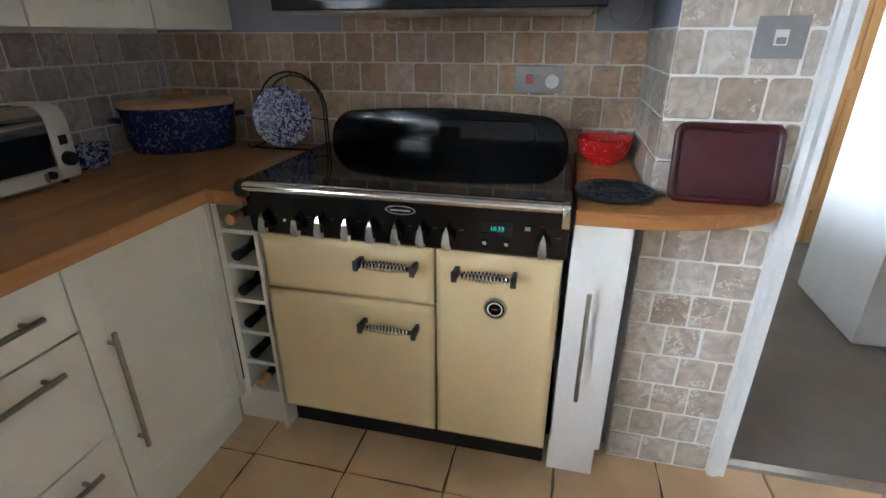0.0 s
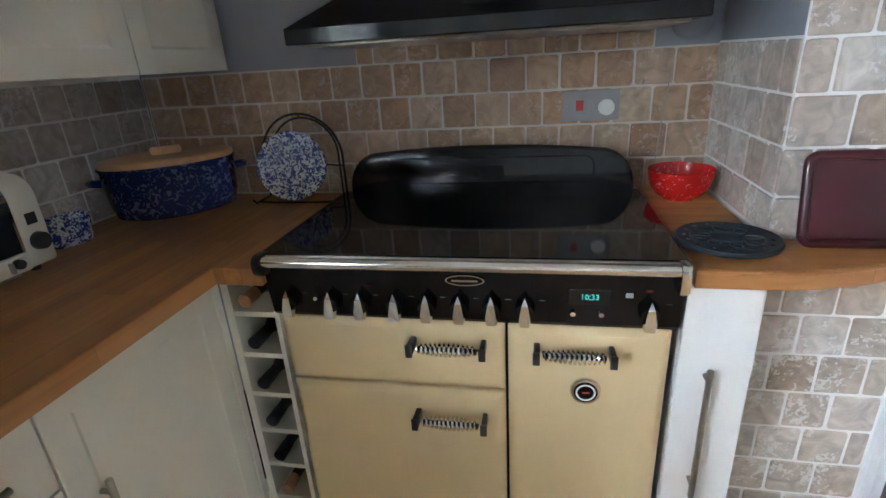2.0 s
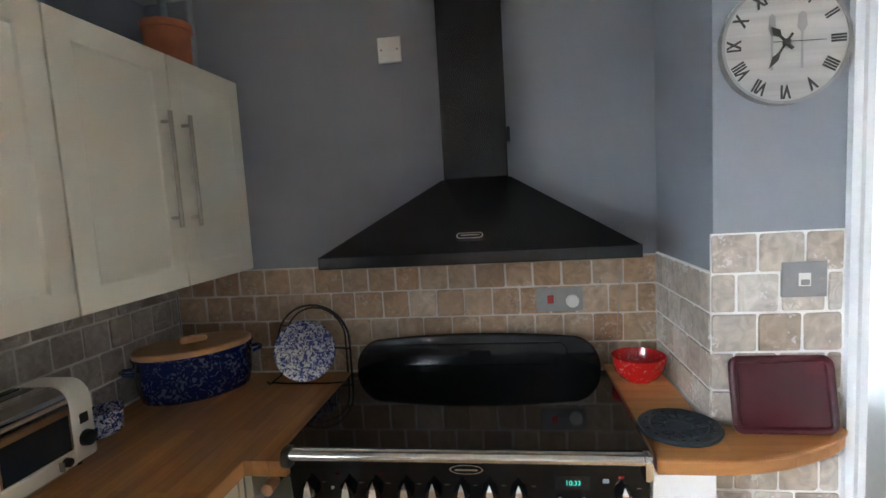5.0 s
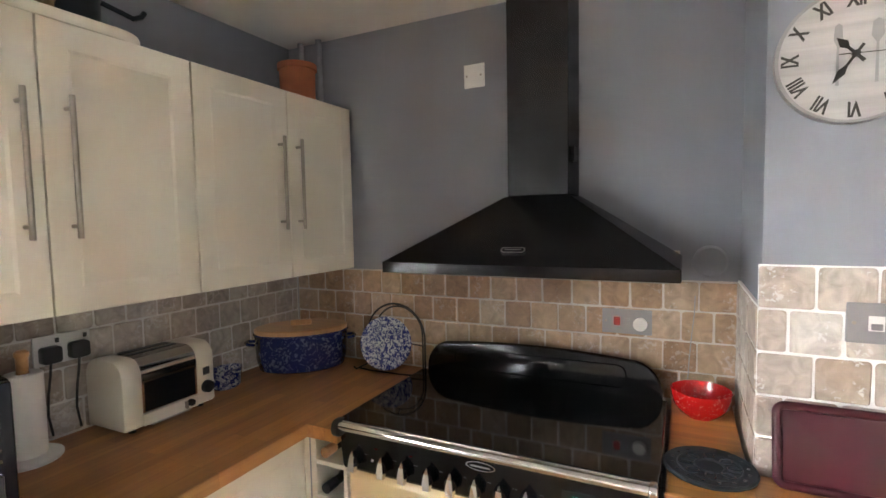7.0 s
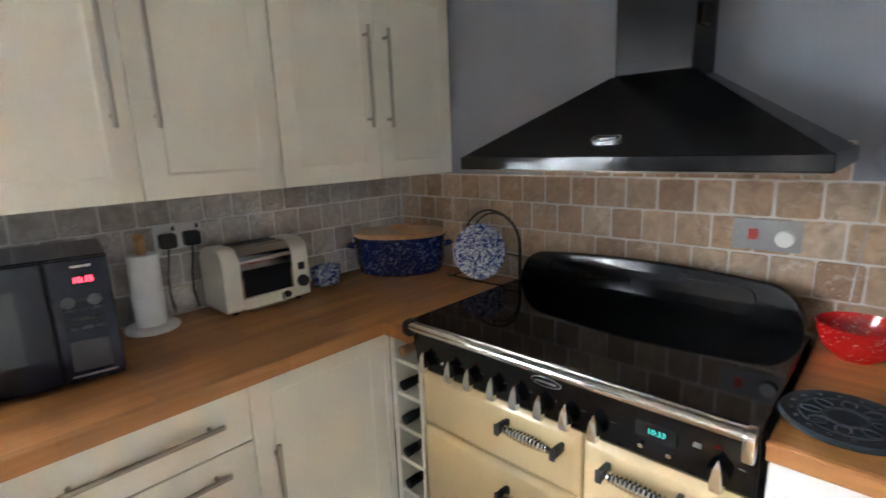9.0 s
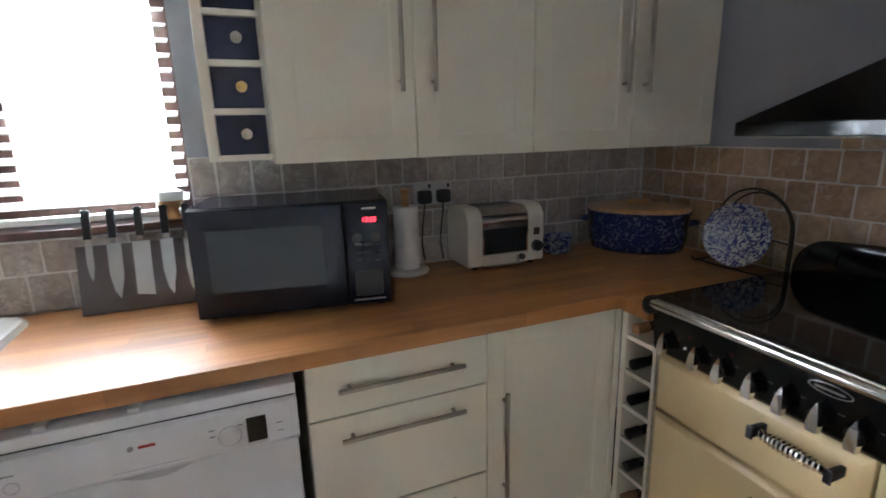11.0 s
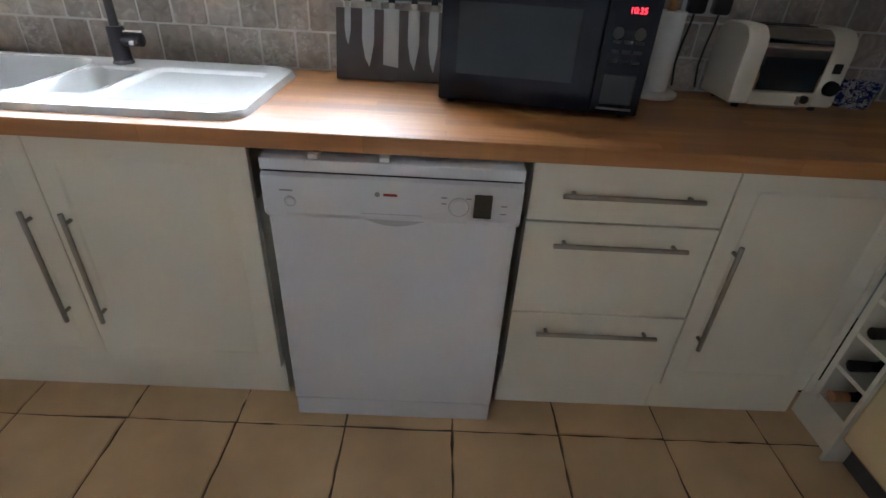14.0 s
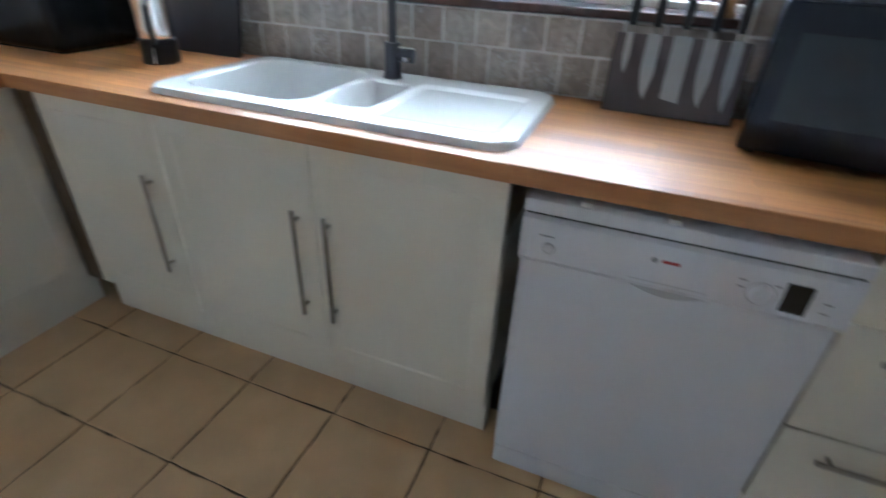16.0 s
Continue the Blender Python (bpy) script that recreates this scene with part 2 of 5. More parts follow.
M_IRON_GLOSS = mat("worn_shiny_iron", (0.02, 0.028, 0.036), 0.2, vary=0.2, scale=25, grain=120, bump=0.0)
M_WIRE = mat("dark_iron_wire", (0.02, 0.018, 0.017), 0.45, metal=0.6, vary=0.2, scale=30, grain=200, bump=0.1)
M_NAVY = mat("navy_box_card", (0.012, 0.015, 0.045), 0.5, vary=0.2, scale=14, grain=120, bump=0.05)
M_BRASS = mat("aged_brass", (0.62, 0.42, 0.16), 0.35, metal=1.0, vary=0.1, scale=30, grain=160, bump=0.03)
M_GUN = mat("gunmetal_tap", (0.10, 0.10, 0.11), 0.3, metal=1.0, vary=0.1, scale=20, grain=100, bump=0.02)
M_SLATE = mat("dark_grey_board", (0.055, 0.052, 0.06), 0.4, vary=0.15, scale=10, grain=120, bump=0.05)
M_KNIFEBOARD = mat("brown_grey_knife_board", (0.085, 0.068, 0.066), 0.5, vary=0.15, scale=12, grain=120, bump=0.05)
M_BLADE = mat("knife_steel", (0.36, 0.355, 0.35), 0.40, metal=0.85, vary=0.04, scale=12, grain=14, bump=0.0, rough_vary=0.03)
M_MW = mat("microwave_black_gloss", (0.007, 0.009, 0.017), 0.16, vary=0.2, scale=6, grain=80, bump=0.0, rough_vary=0.05)
M_MWWIN = mat("microwave_window", (0.016, 0.020, 0.026), 0.06, vary=0.15, scale=5, grain=60, bump=0.0, rough_vary=0.03)
M_MWPAD = mat("dark_grey_keypad", (0.020, 0.021, 0.026), 0.3, vary=0.1, scale=20, grain=120, bump=0.0)
M_TERRA = mat("terracotta_pot", (0.42, 0.13, 0.055), 0.8, vary=0.18, scale=12, grain=120, bump=0.2)
M_SLAT = mat("white_blind_slat", (0.80, 0.78, 0.74), 0.5, vary=0.04, scale=8, grain=60, bump=0.02)
M_CLOCK = wood("whitewashed_clock_boards", (0.34, 0.33, 0.32), (0.46, 0.45, 0.435), "x", stave=0.055, length=2.0, rough=0.6)
M_CLOCKDARK = mat("dark_clock_paint", (0.04, 0.035, 0.03), 0.6, vary=0.3, scale=40, grain=200, bump=0.1)
M_CLOCKRIM = mat("grey_clock_rim", (0.30, 0.29, 0.28), 0.5, vary=0.15, scale=20, grain=120, bump=0.1)
M_BOTTLE = mat("dark_bottle_glass", (0.012, 0.018, 0.012), 0.08, vary=0.2, scale=20, grain=50, bump=0.0, coat=0.3)
M_CORK = mat("cork_and_wax_cap", (0.42, 0.22, 0.11), 0.7, vary=0.2, scale=40, grain=200, bump=0.2)
M_BASKET = mat("dry_basket_weave", (0.30, 0.20, 0.10), 0.8, vary=0.35, scale=60, grain=200, bump=0.5)
M_GREEN = glow("green_clock_digits", (0.12, 1.0, 0.72), 0.10)
M_REDLED = glow("red_display_digits", (1.0, 0.03, 0.05), 1.2)
M_REDNEON = glow("red_neon_switch", (1.0, 0.06, 0.03), 0.02)
M_SCREEN = mat("dark_display", (0.012, 0.014, 0.016), 0.12, vary=0.1, scale=10, grain=60, bump=0.0)
M_LOGO_RED = mat("red_print", (0.32, 0.02, 0.02), 0.5, vary=0.05)
M_RECESS = mat("shaded_grip_recess", (0.42, 0.42, 0.44), 0.4, vary=0.03)
M_NEON_OFF = mat("dull_red_lens", (0.10, 0.008, 0.006), 0.25, vary=0.05)
M_LOGO_GREY = mat("grey_print", (0.25, 0.25, 0.26), 0.5, vary=0.05)
M_GLASS = glass("clear_glass")
M_SPAT_BLUE = spatter("blue_spatter_enamel", (0.012, 0.020, 0.10), (0.12, 0.15, 0.26), 46, 0.57)
M_SPAT_WHITE = spatter("blue_and_white_pattern", (0.018, 0.030, 0.17), (0.48, 0.50, 0.56), 78, 0.51)
M_RED_SPOT = spatter("red_with_white_flowers", (0.46, 0.010, 0.010), (0.70, 0.45, 0.40), 120, 0.66)
M_OUT = glow("overcast_distance", (0.92, 0.96, 1.0), 6.0)

for m_, level in ((M_BLACKSATIN, 0.32), (M_BLACK, 0.35), (M_HOB, 0.42), (M_BLACKPLASTIC, 0.35), (M_MW, 0.28), (M_IRON, 0.3)):
    m_.node_tree.nodes["Principled BSDF"].inputs["Specular IOR Level"].default_value = level

# ---------------------------------------------------------------- mesh helpers
ORIGIN = {}


def thing(name, loc, label, category, group="", kind=""):
    ob = new(name)
    ob.empty_display_size = 0.05
    ob.location = loc
    ORIGIN[ob] = Vector(loc)
    return tagged(ob, label, category, group, kind)


def part(name, bm, material, parent=None, label="", smooth=False, loc=(0, 0, 0)):
    """Links a bmesh, given in world coordinates, as one mesh object under a thing or under a part."""
    org = ORIGIN[parent] if parent is not None else Vector(loc)
    bmesh.ops.translate(bm, vec=-org, verts=bm.verts)
    me = bpy.data.meshes.new(name)
    bm.to_mesh(me)
    bm.free()
    me.materials.append(material)
    if smooth:
        for p in me.polygons:
            p.use_smooth = True
        me.set_sharp_from_angle(angle=radians(35))
    ob = new(name, me)
    if parent is not None:
        ob.parent = parent
    else:
        ob.location = loc
    ORIGIN[ob] = org
    if label:
        tagged(ob, label)
    return ob


def box(x0, x1, y0, y1, z0, z1, bevel=0.0, seg=2, bm=None):
    bm = bm or bmesh.new()
    r = bmesh.ops.create_cube(bm, size=1, matrix=Matrix.LocRotScale(((x0 + x1) / 2, (y0 + y1) / 2, (z0 + z1) / 2), None, (abs(x1 - x0), abs(y1 - y0), abs(z1 - z0))))
    if bevel:
        es = list({e for v in r["verts"] for e in v.link_edges})
        bmesh.ops.bevel(bm, geom=es, offset=bevel, segments=seg, profile=0.5, affect="EDGES")
    return bm


def cyl(p0, p1, r0, r1=None, seg=20, bevel=0.0, bm=None):
    bm = bm or bmesh.new()
    p0, p1 = Vector(p0), Vector(p1)
    d = p1 - p0
    m = Matrix.Translation((p0 + p1) / 2) @ d.to_track_quat("Z", "Y").to_matrix().to_4x4()
    r = bmesh.ops.create_cone(bm, cap_ends=True, segments=seg, radius1=r0, radius2=r0 if r1 is None else r1, depth=d.length, matrix=m)
    if bevel:
        fs = [f for f in {f for v in r["verts"] for f in v.link_faces} if len(f.verts) > 4]
        bmesh.ops.bevel(bm, geom=list({e for f in fs for e in f.edges}), offset=bevel, segments=2, profile=0.5, affect="EDGES")
    return bm


def lathe(profile, centre, seg=40, sx=1.0, sy=1.0, bm=None):
    """Turns (radius, height) pairs about an upright axis; sx and sy make it oval."""
    bm = bm or bmesh.new()
    cx, cy, cz = centre
    rings = []
    for r, h in profile:
        if r < 1e-5:
            rings.append([bm.verts.new((cx, cy, cz + h))])
        else:
            rings.append([bm.verts.new((cx + sx * r * math.cos(2 * math.pi * i / seg), cy + sy * r * math.sin(2 * math.pi * i / seg), cz + h)) for i in range(seg)])
    for a, c in zip(rings, rings[1:]):
        for i in range(seg):
            j = (i + 1) % seg
            if len(a) == 1 and len(c) == 1:
                continue
            if len(a) == 1:
                bm.faces.new((a[0], c[i], c[j]))
            elif len(c) == 1:
                bm.faces.new((a[i], a[j], c[0]))
            else:
                bm.faces.new((a[i], a[j], c[j], c[i]))
    bmesh.ops.recalc_face_normals(bm, faces=bm.faces)
    return bm


def tube(points, r, seg=10, bm=None):
    """A round bar along a line of points."""
    bm = bm or bmesh.new()
    pts = [Vector(p) for p in points]
    rings, side = [], None
    for i, p in enumerate(pts):
        d = (pts[min(i + 1, len(pts) - 1)] - pts[max(i - 1, 0)]).normalized()
        if side is None:
            side = d.orthogonal().normalized()
        side = (side - d * side.dot(d)).normalized()
        up = d.cross(side)
        rings.append([bm.verts.new(p + r * (math.cos(2 * math.pi * k / seg) * side + math.sin(2 * math.pi * k / seg) * up)) for k in range(seg)])
    for a, c in zip(rings, rings[1:]):
        for k in range(seg):
            bm.faces.new((a[k], a[(k + 1) % seg], c[(k + 1) % seg], c[k]))
    bm.faces.new(rings[0])
    bm.faces.new(rings[-1])
    bmesh.ops.recalc_face_normals(bm, faces=bm.faces)
    return bm


def prism(outline, lo, hi, axis="z", bevel=0.0, bm=None):
    """Extrudes a flat outline: (x, y) along z, (x, z) along y, or (y, z) along x."""
    bm = bm or bmesh.new()
    put = {"z": lambda a, c, h: (a, c, h), "y": lambda a, c, h: (a, h, c), "x": lambda a, c, h: (h, a, c)}[axis]
    lower = [bm.verts.new(put(a, c, lo)) for a, c in outline]
    upper = [bm.verts.new(put(a, c, hi)) for a, c in outline]
    n = len(outline)
    caps = [bm.faces.new(lower), bm.faces.new(upper)]
    for i in range(n):
        bm.faces.new((lower[i], lower[(i + 1) % n], upper[(i + 1) % n], upper[i]))
    bmesh.ops.recalc_face_normals(bm, faces=bm.faces)
    if bevel:
        bmesh.ops.bevel(bm, geom=list({e for f in caps for e in f.edges}), offset=bevel, segments=2, profile=0.5, affect="EDGES")
    return bm


def round_rect(a0, a1, c0, c1, r, seg=6):
    """Outline of a rectangle with rounded corners; r may be one radius or four (from low-low, anticlockwise)."""
    rs = r if isinstance(r, (tuple, list)) else (r,) * 4
    out = []
    for (ca, cc, start), q in zip(((a0, c0, 180), (a1, c0, 270), (a1, c1, 0), (a0, c1, 90)), rs):
        oa = ca + (q if ca == a0 else -q)
        oc = cc + (q if cc == c0 else -q)
        for k in range(seg + 1):
            t = radians(start + 90 * k / seg)
            out.append((oa + q * math.cos(t), oc + q * math.sin(t)))
    return out


def panel_front(axis, f, a0, a1, z0, z1, thick, rail=0.075, sink=0.005, bevel=0.002):
    """A cabinet front with a sunk middle panel; axis 'x' faces +x at x=f, axis 'y' faces -y at y=f."""
    if axis == "x":
        bm = box(f - thick, f, a0, a1, z0, z1)
        face = max(bm.faces, key=lambda q: q.calc_center_median().x)
    else:
        bm = box(a0, a1, f, f + thick, z0, z1)
        face = min(bm.faces, key=lambda q: q.calc_center_median().y)
    outer = list({e for q in bm.faces for e in q.edges})
    if rail:
        bmesh.ops.inset_individual(bm, faces=[face], thickness=rail, depth=0)
        bmesh.ops.inset_individual(bm, faces=[face], thickness=0.011, depth=-sink)
    bmesh.ops.bevel(bm, geom=[e for e in outer if e.is_valid], offset=bevel, segments=2, profile=0.5, affect="EDGES")
    return bm


def bar_handle(parent, p0, p1, out, material=None, r=0.0066, inset=0.03):
    """A steel bar handle on two posts; out points from the door to the bar."""
    p0, p1, out = Vector(p0), Vector(p1), Vector(out)
    d = (p1 - p0).normalized()
    h = part("handle", cyl(p0, p1, r, seg=14, bevel=0.001), material or M_STEEL, parent, "brushed steel bar handle", smooth=True)
    for q in (p0 + d * inset, p1 - d * inset):
        part("post", cyl(q, q - out, r * 0.8, seg=10), material or M_STEEL, h, smooth=True)
    return h


def text_mesh(name, body, size, material, parent, m, label="", extrude=0.0006, bold=0.0):
    c = bpy.data.curves.new(name, "FONT")
    c.body, c.size, c.align_x, c.align_y, c.extrude, c.offset = body, size, "CENTER", "CENTER", extrude, bold
    tmp = bpy.data.objects.new(name, c)
    scene.collection.objects.link(tmp)
    me = bpy.data.meshes.new_from_object(tmp.evaluated_get(bpy.context.evaluated_depsgraph_get()))
    bpy.data.objects.remove(tmp)
    me.transform(Matrix.Translation(-ORIGIN[parent]) @ m)
    me.materials.clear()
    me.materials.append(material)
    ob = new(name, me)
    ob.parent = parent
    ORIGIN[ob] = ORIGIN[parent]
    if label:
        tagged(ob, label)
    return ob


FACE_Y = Matrix(((1, 0, 0, 0), (0, 0, -1, 0), (0, 1, 0, 0), (0, 0, 0, 1)))   # writing that faces -y
FACE_X = Matrix(((0, 0, 1, 0), (1, 0, 0, 0), (0, 1, 0, 0), (0, 0, 0, 1)))    # writing that faces +x

# ---------------------------------------------------------------- structure
WX, CEIL, RX, EY = -0.03, 2.352, 3.3, -4.55
HX = 2.14            # edge of the pillar at the doorway
PY = -0.483          # face of the pillar
PX = 1.824           # its side


def struct(name, bm, material, label, category):
    return tagged(part(name, bm, material, None, label), category=category, kind="structure")


floor = struct("floor", box(-0.4, RX + 0.2, EY - 0.2, -0.43, -0.12, -0.004), M_FGROUT, "cream terracotta floor tiles with dark worn grout", "floor")
struct("hall_floor", box(HX - 0.4, RX + 1.2, -0.43, 2.9, -0.12, 0.004), M_CARPET, "grey-brown hall carpet beyond the kitchen doorway", "floor")
struct("ceiling", box(-0.4, RX + 1.2, EY - 0.2, 2.9, CEIL, CEIL + 0.1), M_CEIL, "plain white painted plaster ceiling", "ceiling")

WY0, WY1, WZ0, WZ1 = -3.75, -1.842, 1.145, 1.98     # window opening
bm = box(WX - 0.26, WX - 0.008, EY - 0.2, WY0, 0, CEIL)
box(WX - 0.26, WX - 0.008, WY1, 0.26, 0, CEIL, bm=bm)
box(WX - 0.26, WX - 0.008, WY0, WY1, 0, WZ0 - 0.03, bm=bm)
box(WX - 0.26, WX - 0.008, WY0, WY1, WZ1, CEIL, bm=bm)
wall_west = struct("wall_west", bm, M_WALL, "grey-blue painted wall with a wide window over the sink", "wall")
wall_north = struct("wall_north", box(WX - 0.008, PX + 0.01, 0.008, 0.26, 0, CEIL), M_WALL, "grey-blue painted wall above travertine tiles behind the cooker", "wall")
pillar = struct("wall_pier", box(PX + 0.008, HX, PY + 0.008, 0.26, 0, CEIL), M_WALL, "grey-blue painted pier with travertine tiles beside the doorway", "wall")
struct("wall_over_door", box(HX, 2.98, PY + 0.008, PY + 0.14, 2.06, CEIL), M_WALL, "grey-blue painted wall over the doorway", "wall")
struct("wall_by_door", box(2.98, RX + 0.2, PY + 0.008, PY + 0.14, 0, CEIL), M_WALL, "grey-blue painted wall beside the doorway", "wall")
# Unseen closing walls, made pale so they reflect light onto the west cupboards.
struct("wall_east", box(RX, RX + 0.2, EY - 0.2, PY + 0.14, 0, CEIL), M_PALE, "unseen wall, pale to bounce light back", "wall")
struct("wall_south", box(WX, RX, EY - 0.2, EY, 0, CEIL), M_PALE, "unseen wall, pale to bounce light back", "wall")
# hall
bm = box(HX - 0.22, HX, 0.27, 0.55, 0, CEIL)
box(HX - 0.22, HX, 1.55, 2.9, 0, CEIL, bm=bm)
box(HX - 0.22, HX, 0.55, 1.55, 0, 0.85, bm=bm)
box(HX - 0.22, HX, 0.55, 1.55, 2.1, CEIL, bm=bm)
struct("hall_wall_west", bm, M_HALL, "cream hall wall with a window opening", "wall")
struct("hall_wall_north", box(HX, RX + 1.2, 1.79, 1.94, 0, CEIL), M_HALL, "cream painted hall end wall", "wall")
struct("hall_wall_east", box(3.9, 4.05, 0.52, 1.79, 0, CEIL), M_HALL, "cream hall wall", "wall")
struct("hall_wall_corner", prism([(2.95, 0.44), (3.10, 0.44), (3.10, 1.04), (2.95, 1.04)], 0.004, CEIL, bevel=0.012), M_TRIM, "white painted wall corner in the hall", "wall")
struct("hall_wall_side", box(3.16, 3.3, PY + 0.14, -0.36, 0, CEIL), M_HALL, "cream hall wall beside the pine door", "wall")
struct("hall_wall_over", box(3.16, 3.3, -0.36, 0.43, 2.04, CEIL), M_HALL, "cream hall wall over the pine door", "wall")


# white woodwork of the doorway
trim = thing("trim_doorway", (HX, PY, 0), "white gloss painted door frame and architrave", "door frame", kind="structure")
part("architrave", prism([(HX - 0.004, PY + 0.005), (HX - 0.004, PY - 0.016), (HX + 0.012, PY - 0.022), (HX + 0.028, PY - 0.012), (HX + 0.046, PY - 0.012), (HX + 0.046, PY + 0.005)], 0, 2.11), M_TRIM, trim)
part("jamb", box(HX + 0.002, HX + 0.03, PY + 0.006, PY + 0.14, 0, 2.05, 0.002), M_TRIM, trim)
part("door_stop", box(HX + 0.03, HX + 0.045, PY + 0.05, PY + 0.09, 0, 2.04, 0.002), M_TRIM, trim)
part("architrave", box(2.93, 2.995, PY - 0.018, PY + 0.006, 0, 2.11, 0.004), M_TRIM, trim)
part("architrave", box(HX + 0.06, 2.928, PY - 0.018, PY + 0.006, 2.045, 2.11, 0.004), M_TRIM, trim)
part("hinge_plate", box(HX + 0.0285, HX + 0.0325, PY + 0.012, PY + 0.045, 1.02, 1.1, 0.001), M_STEEL, trim)
part("latch", box(HX + 0.03, HX + 0.052, PY + 0.012, PY + 0.045, 1.42, 1.47, 0.004), M_STEEL, trim, "small steel roller latch")
tagged(part("threshold_strip", prism([(-0.455, 0.0), (-0.405, 0.0), (-0.415, 0.008), (-0.445, 0.008)], HX + 0.03, 2.95, "x"), M_STEEL, None, "thin metal threshold strip between tiles and carpet"), category="threshold", kind="structure")


def ledged_door(name, at, along, width, height, label):
    """A pine boarded door with ledges, standing from at along a direction."""
    d = thing(name, at, label, "door", kind="structure")
    ux, uy = along
    n = 5
    for i in range(n):
        a, c = width * i / n + 0.001, width * (i + 1) / n - 0.001
        bm = box(a, c, -0.018, 0.018, 0.012, height, 0.003)
        bmesh.ops.transform(bm, matrix=Matrix(((ux, -uy, 0, at[0]), (uy, ux, 0, at[1]), (0, 0, 1, at[2]), (0, 0, 0, 1))), verts=bm.verts)
        part("board", bm, M_PINE, d)
    for z in (0.25, 1.0, 1.75):
        for s in (-0.032, 0.032):
            bm = box(0.03, width - 0.03, s - 0.014, s + 0.014, z, z + 0.11, 0.003)
            bmesh.ops.transform(bm, matrix=Matrix(((ux, -uy, 0, at[0]), (uy, ux, 0, at[1]), (0, 0, 1, at[2]), (0, 0, 0, 1))), verts=bm.verts)
            part("ledge", bm, M_PINE, d)
    return d


pd = ledged_door("door_pine_near", (3.115, 0.385, 0.0), (0.10, -0.995), 0.70, 2.0, "waxed pine boarded door standing ajar in the hall")
part("knob", lathe([(0.0, -0.03), (0.016, -0.028), (0.026, -0.012), (0.026, 0.008), (0.014, 0.024), (0.0, 0.026)], (3.063, 0.29, 1.03), 20), M_WPLASTIC, pd, "white china door knob", smooth=True)
# Light showing through the ajar door's gap, put in as a white strip.
part("edge_strip", box(3.085, 3.13, 0.391, 0.428, 0.012, 2.0, 0.002), M_TRIM, pd, "white strip for light through the door gap")
ledged_door("door_pine_far", (2.92, 1.735, 0.0), (1, 0), 0.74, 2.0, "waxed pine boarded door at the end of the hall")
struct("baseboard_hall", box(HX + 0.002, 2.91, 1.765, 1.789, 0.004, 0.13), M_TRIM, "white hall skirting board", "skirting")

# window: dark timber frame, glass, venetian blind
win = thing("window_1", (WX - 0.15, (WY0 + WY1) / 2, WZ0), "wide dark timber framed window over the sink", "window", kind="structure")
fx0, fx1 = WX - 0.20, WX - 0.12
part("window_frame", box(fx0, fx1, WY1 - 0.055, WY1, WZ0, WZ1, 0.004), M_DARKWOOD, win)
part("window_frame", box(fx0, fx1, WY0, WY0 + 0.055, WZ0, WZ1, 0.004), M_DARKWOOD, win)
part("window_frame", box(fx0, fx1, WY0 + 0.057, WY1 - 0.057, WZ0, WZ0 + 0.06, 0.004), M_DARKWOOD, win)
part("window_frame", box(fx0, fx1, WY0 + 0.057, WY1 - 0.057, WZ1 - 0.06, WZ1, 0.004), M_DARKWOOD, win)
MULL = (-2.365, -2.95)
for y in MULL:
    part("mullion", box(fx0, fx1, y - 0.055, y + 0.055, WZ0 + 0.062, WZ1 - 0.062, 0.004), M_DARKWOOD, win)
    part("sash_stile", box(fx0 + 0.012, fx1 - 0.014, y - 0.092, y - 0.0565, WZ0 + 0.062, WZ1 - 0.062, 0.003), M_SASH, win, "grey-brown opening sash stile")
edges = [WY0 + 0.055, MULL[1] - 0.055, MULL[1] + 0.055, MULL[0] - 0.055, MULL[0] + 0.055, WY1 - 0.055]
for a, c in zip(edges[::2], edges[1::2]):
    p = part("pane", box(WX - 0.168, WX - 0.163, a - 0.004, c + 0.004, WZ0 + 0.055, WZ1 - 0.055), M_GLASS, win)
    p.visible_shadow = False
part("window_sill", box(WX - 0.20, WX + 0.010, WY0 + 0.002, WY1 - 0.002, WZ0 - 0.026, WZ0 - 0.002, 0.004), M_DARKWOOD, win, "narrow dark timber sill")
tagged(part("backdrop", box(-3.05, -3.0, -9.5, 3.5, -0.5, 6.0), M_OUT, None, "plain bright overcast distance outside the window"), category="backdrop", kind="structure")

blind = thing("venetian_blind", (WX - 0.06, (WY0 + WY1) / 2, WZ1), "white wooden venetian blind with open slats", "blind")
part("headrail", box(WX - 0.10, WX - 0.045, WY0 + 0.01, WY1 - 0.01, WZ1 - 0.05, WZ1 - 0.003, 0.004), M_SLAT, blind)
z = WZ1 - 0.075
while z > WZ0 + 0.045:
    bm = box(-0.025, 0.025, WY0 + 0.015, WY1 - 0.012, -0.0015, 0.0015)
    bmesh.ops.transform(bm, matrix=pose(WX - 0.073, 0, z, 0, 22, 0), verts=bm.verts)
    part("slat", bm, M_SLAT, blind)
    z -= 0.0435
part("bottom_rail", box(WX - 0.10, WX - 0.046, WY0 + 0.015, WY1 - 0.012, WZ0 + 0.006, WZ0 + 0.026, 0.004), M_SLAT, blind)
for y in (-1.95, -2.425, -2.9, -3.4):
    for xx in (WX - 0.098, WX - 0.048):
        part("cord", cyl((xx, y, WZ0 + 0.02), (xx, y, WZ1 - 0.04), 0.0024, seg=6), M_SLAT, blind)
sill_bottle = thing("spice_jar", (WX - 0.02, -1.905, WZ0 - 0.002), "small wooden jar with a cream lid on the sill", "jar")
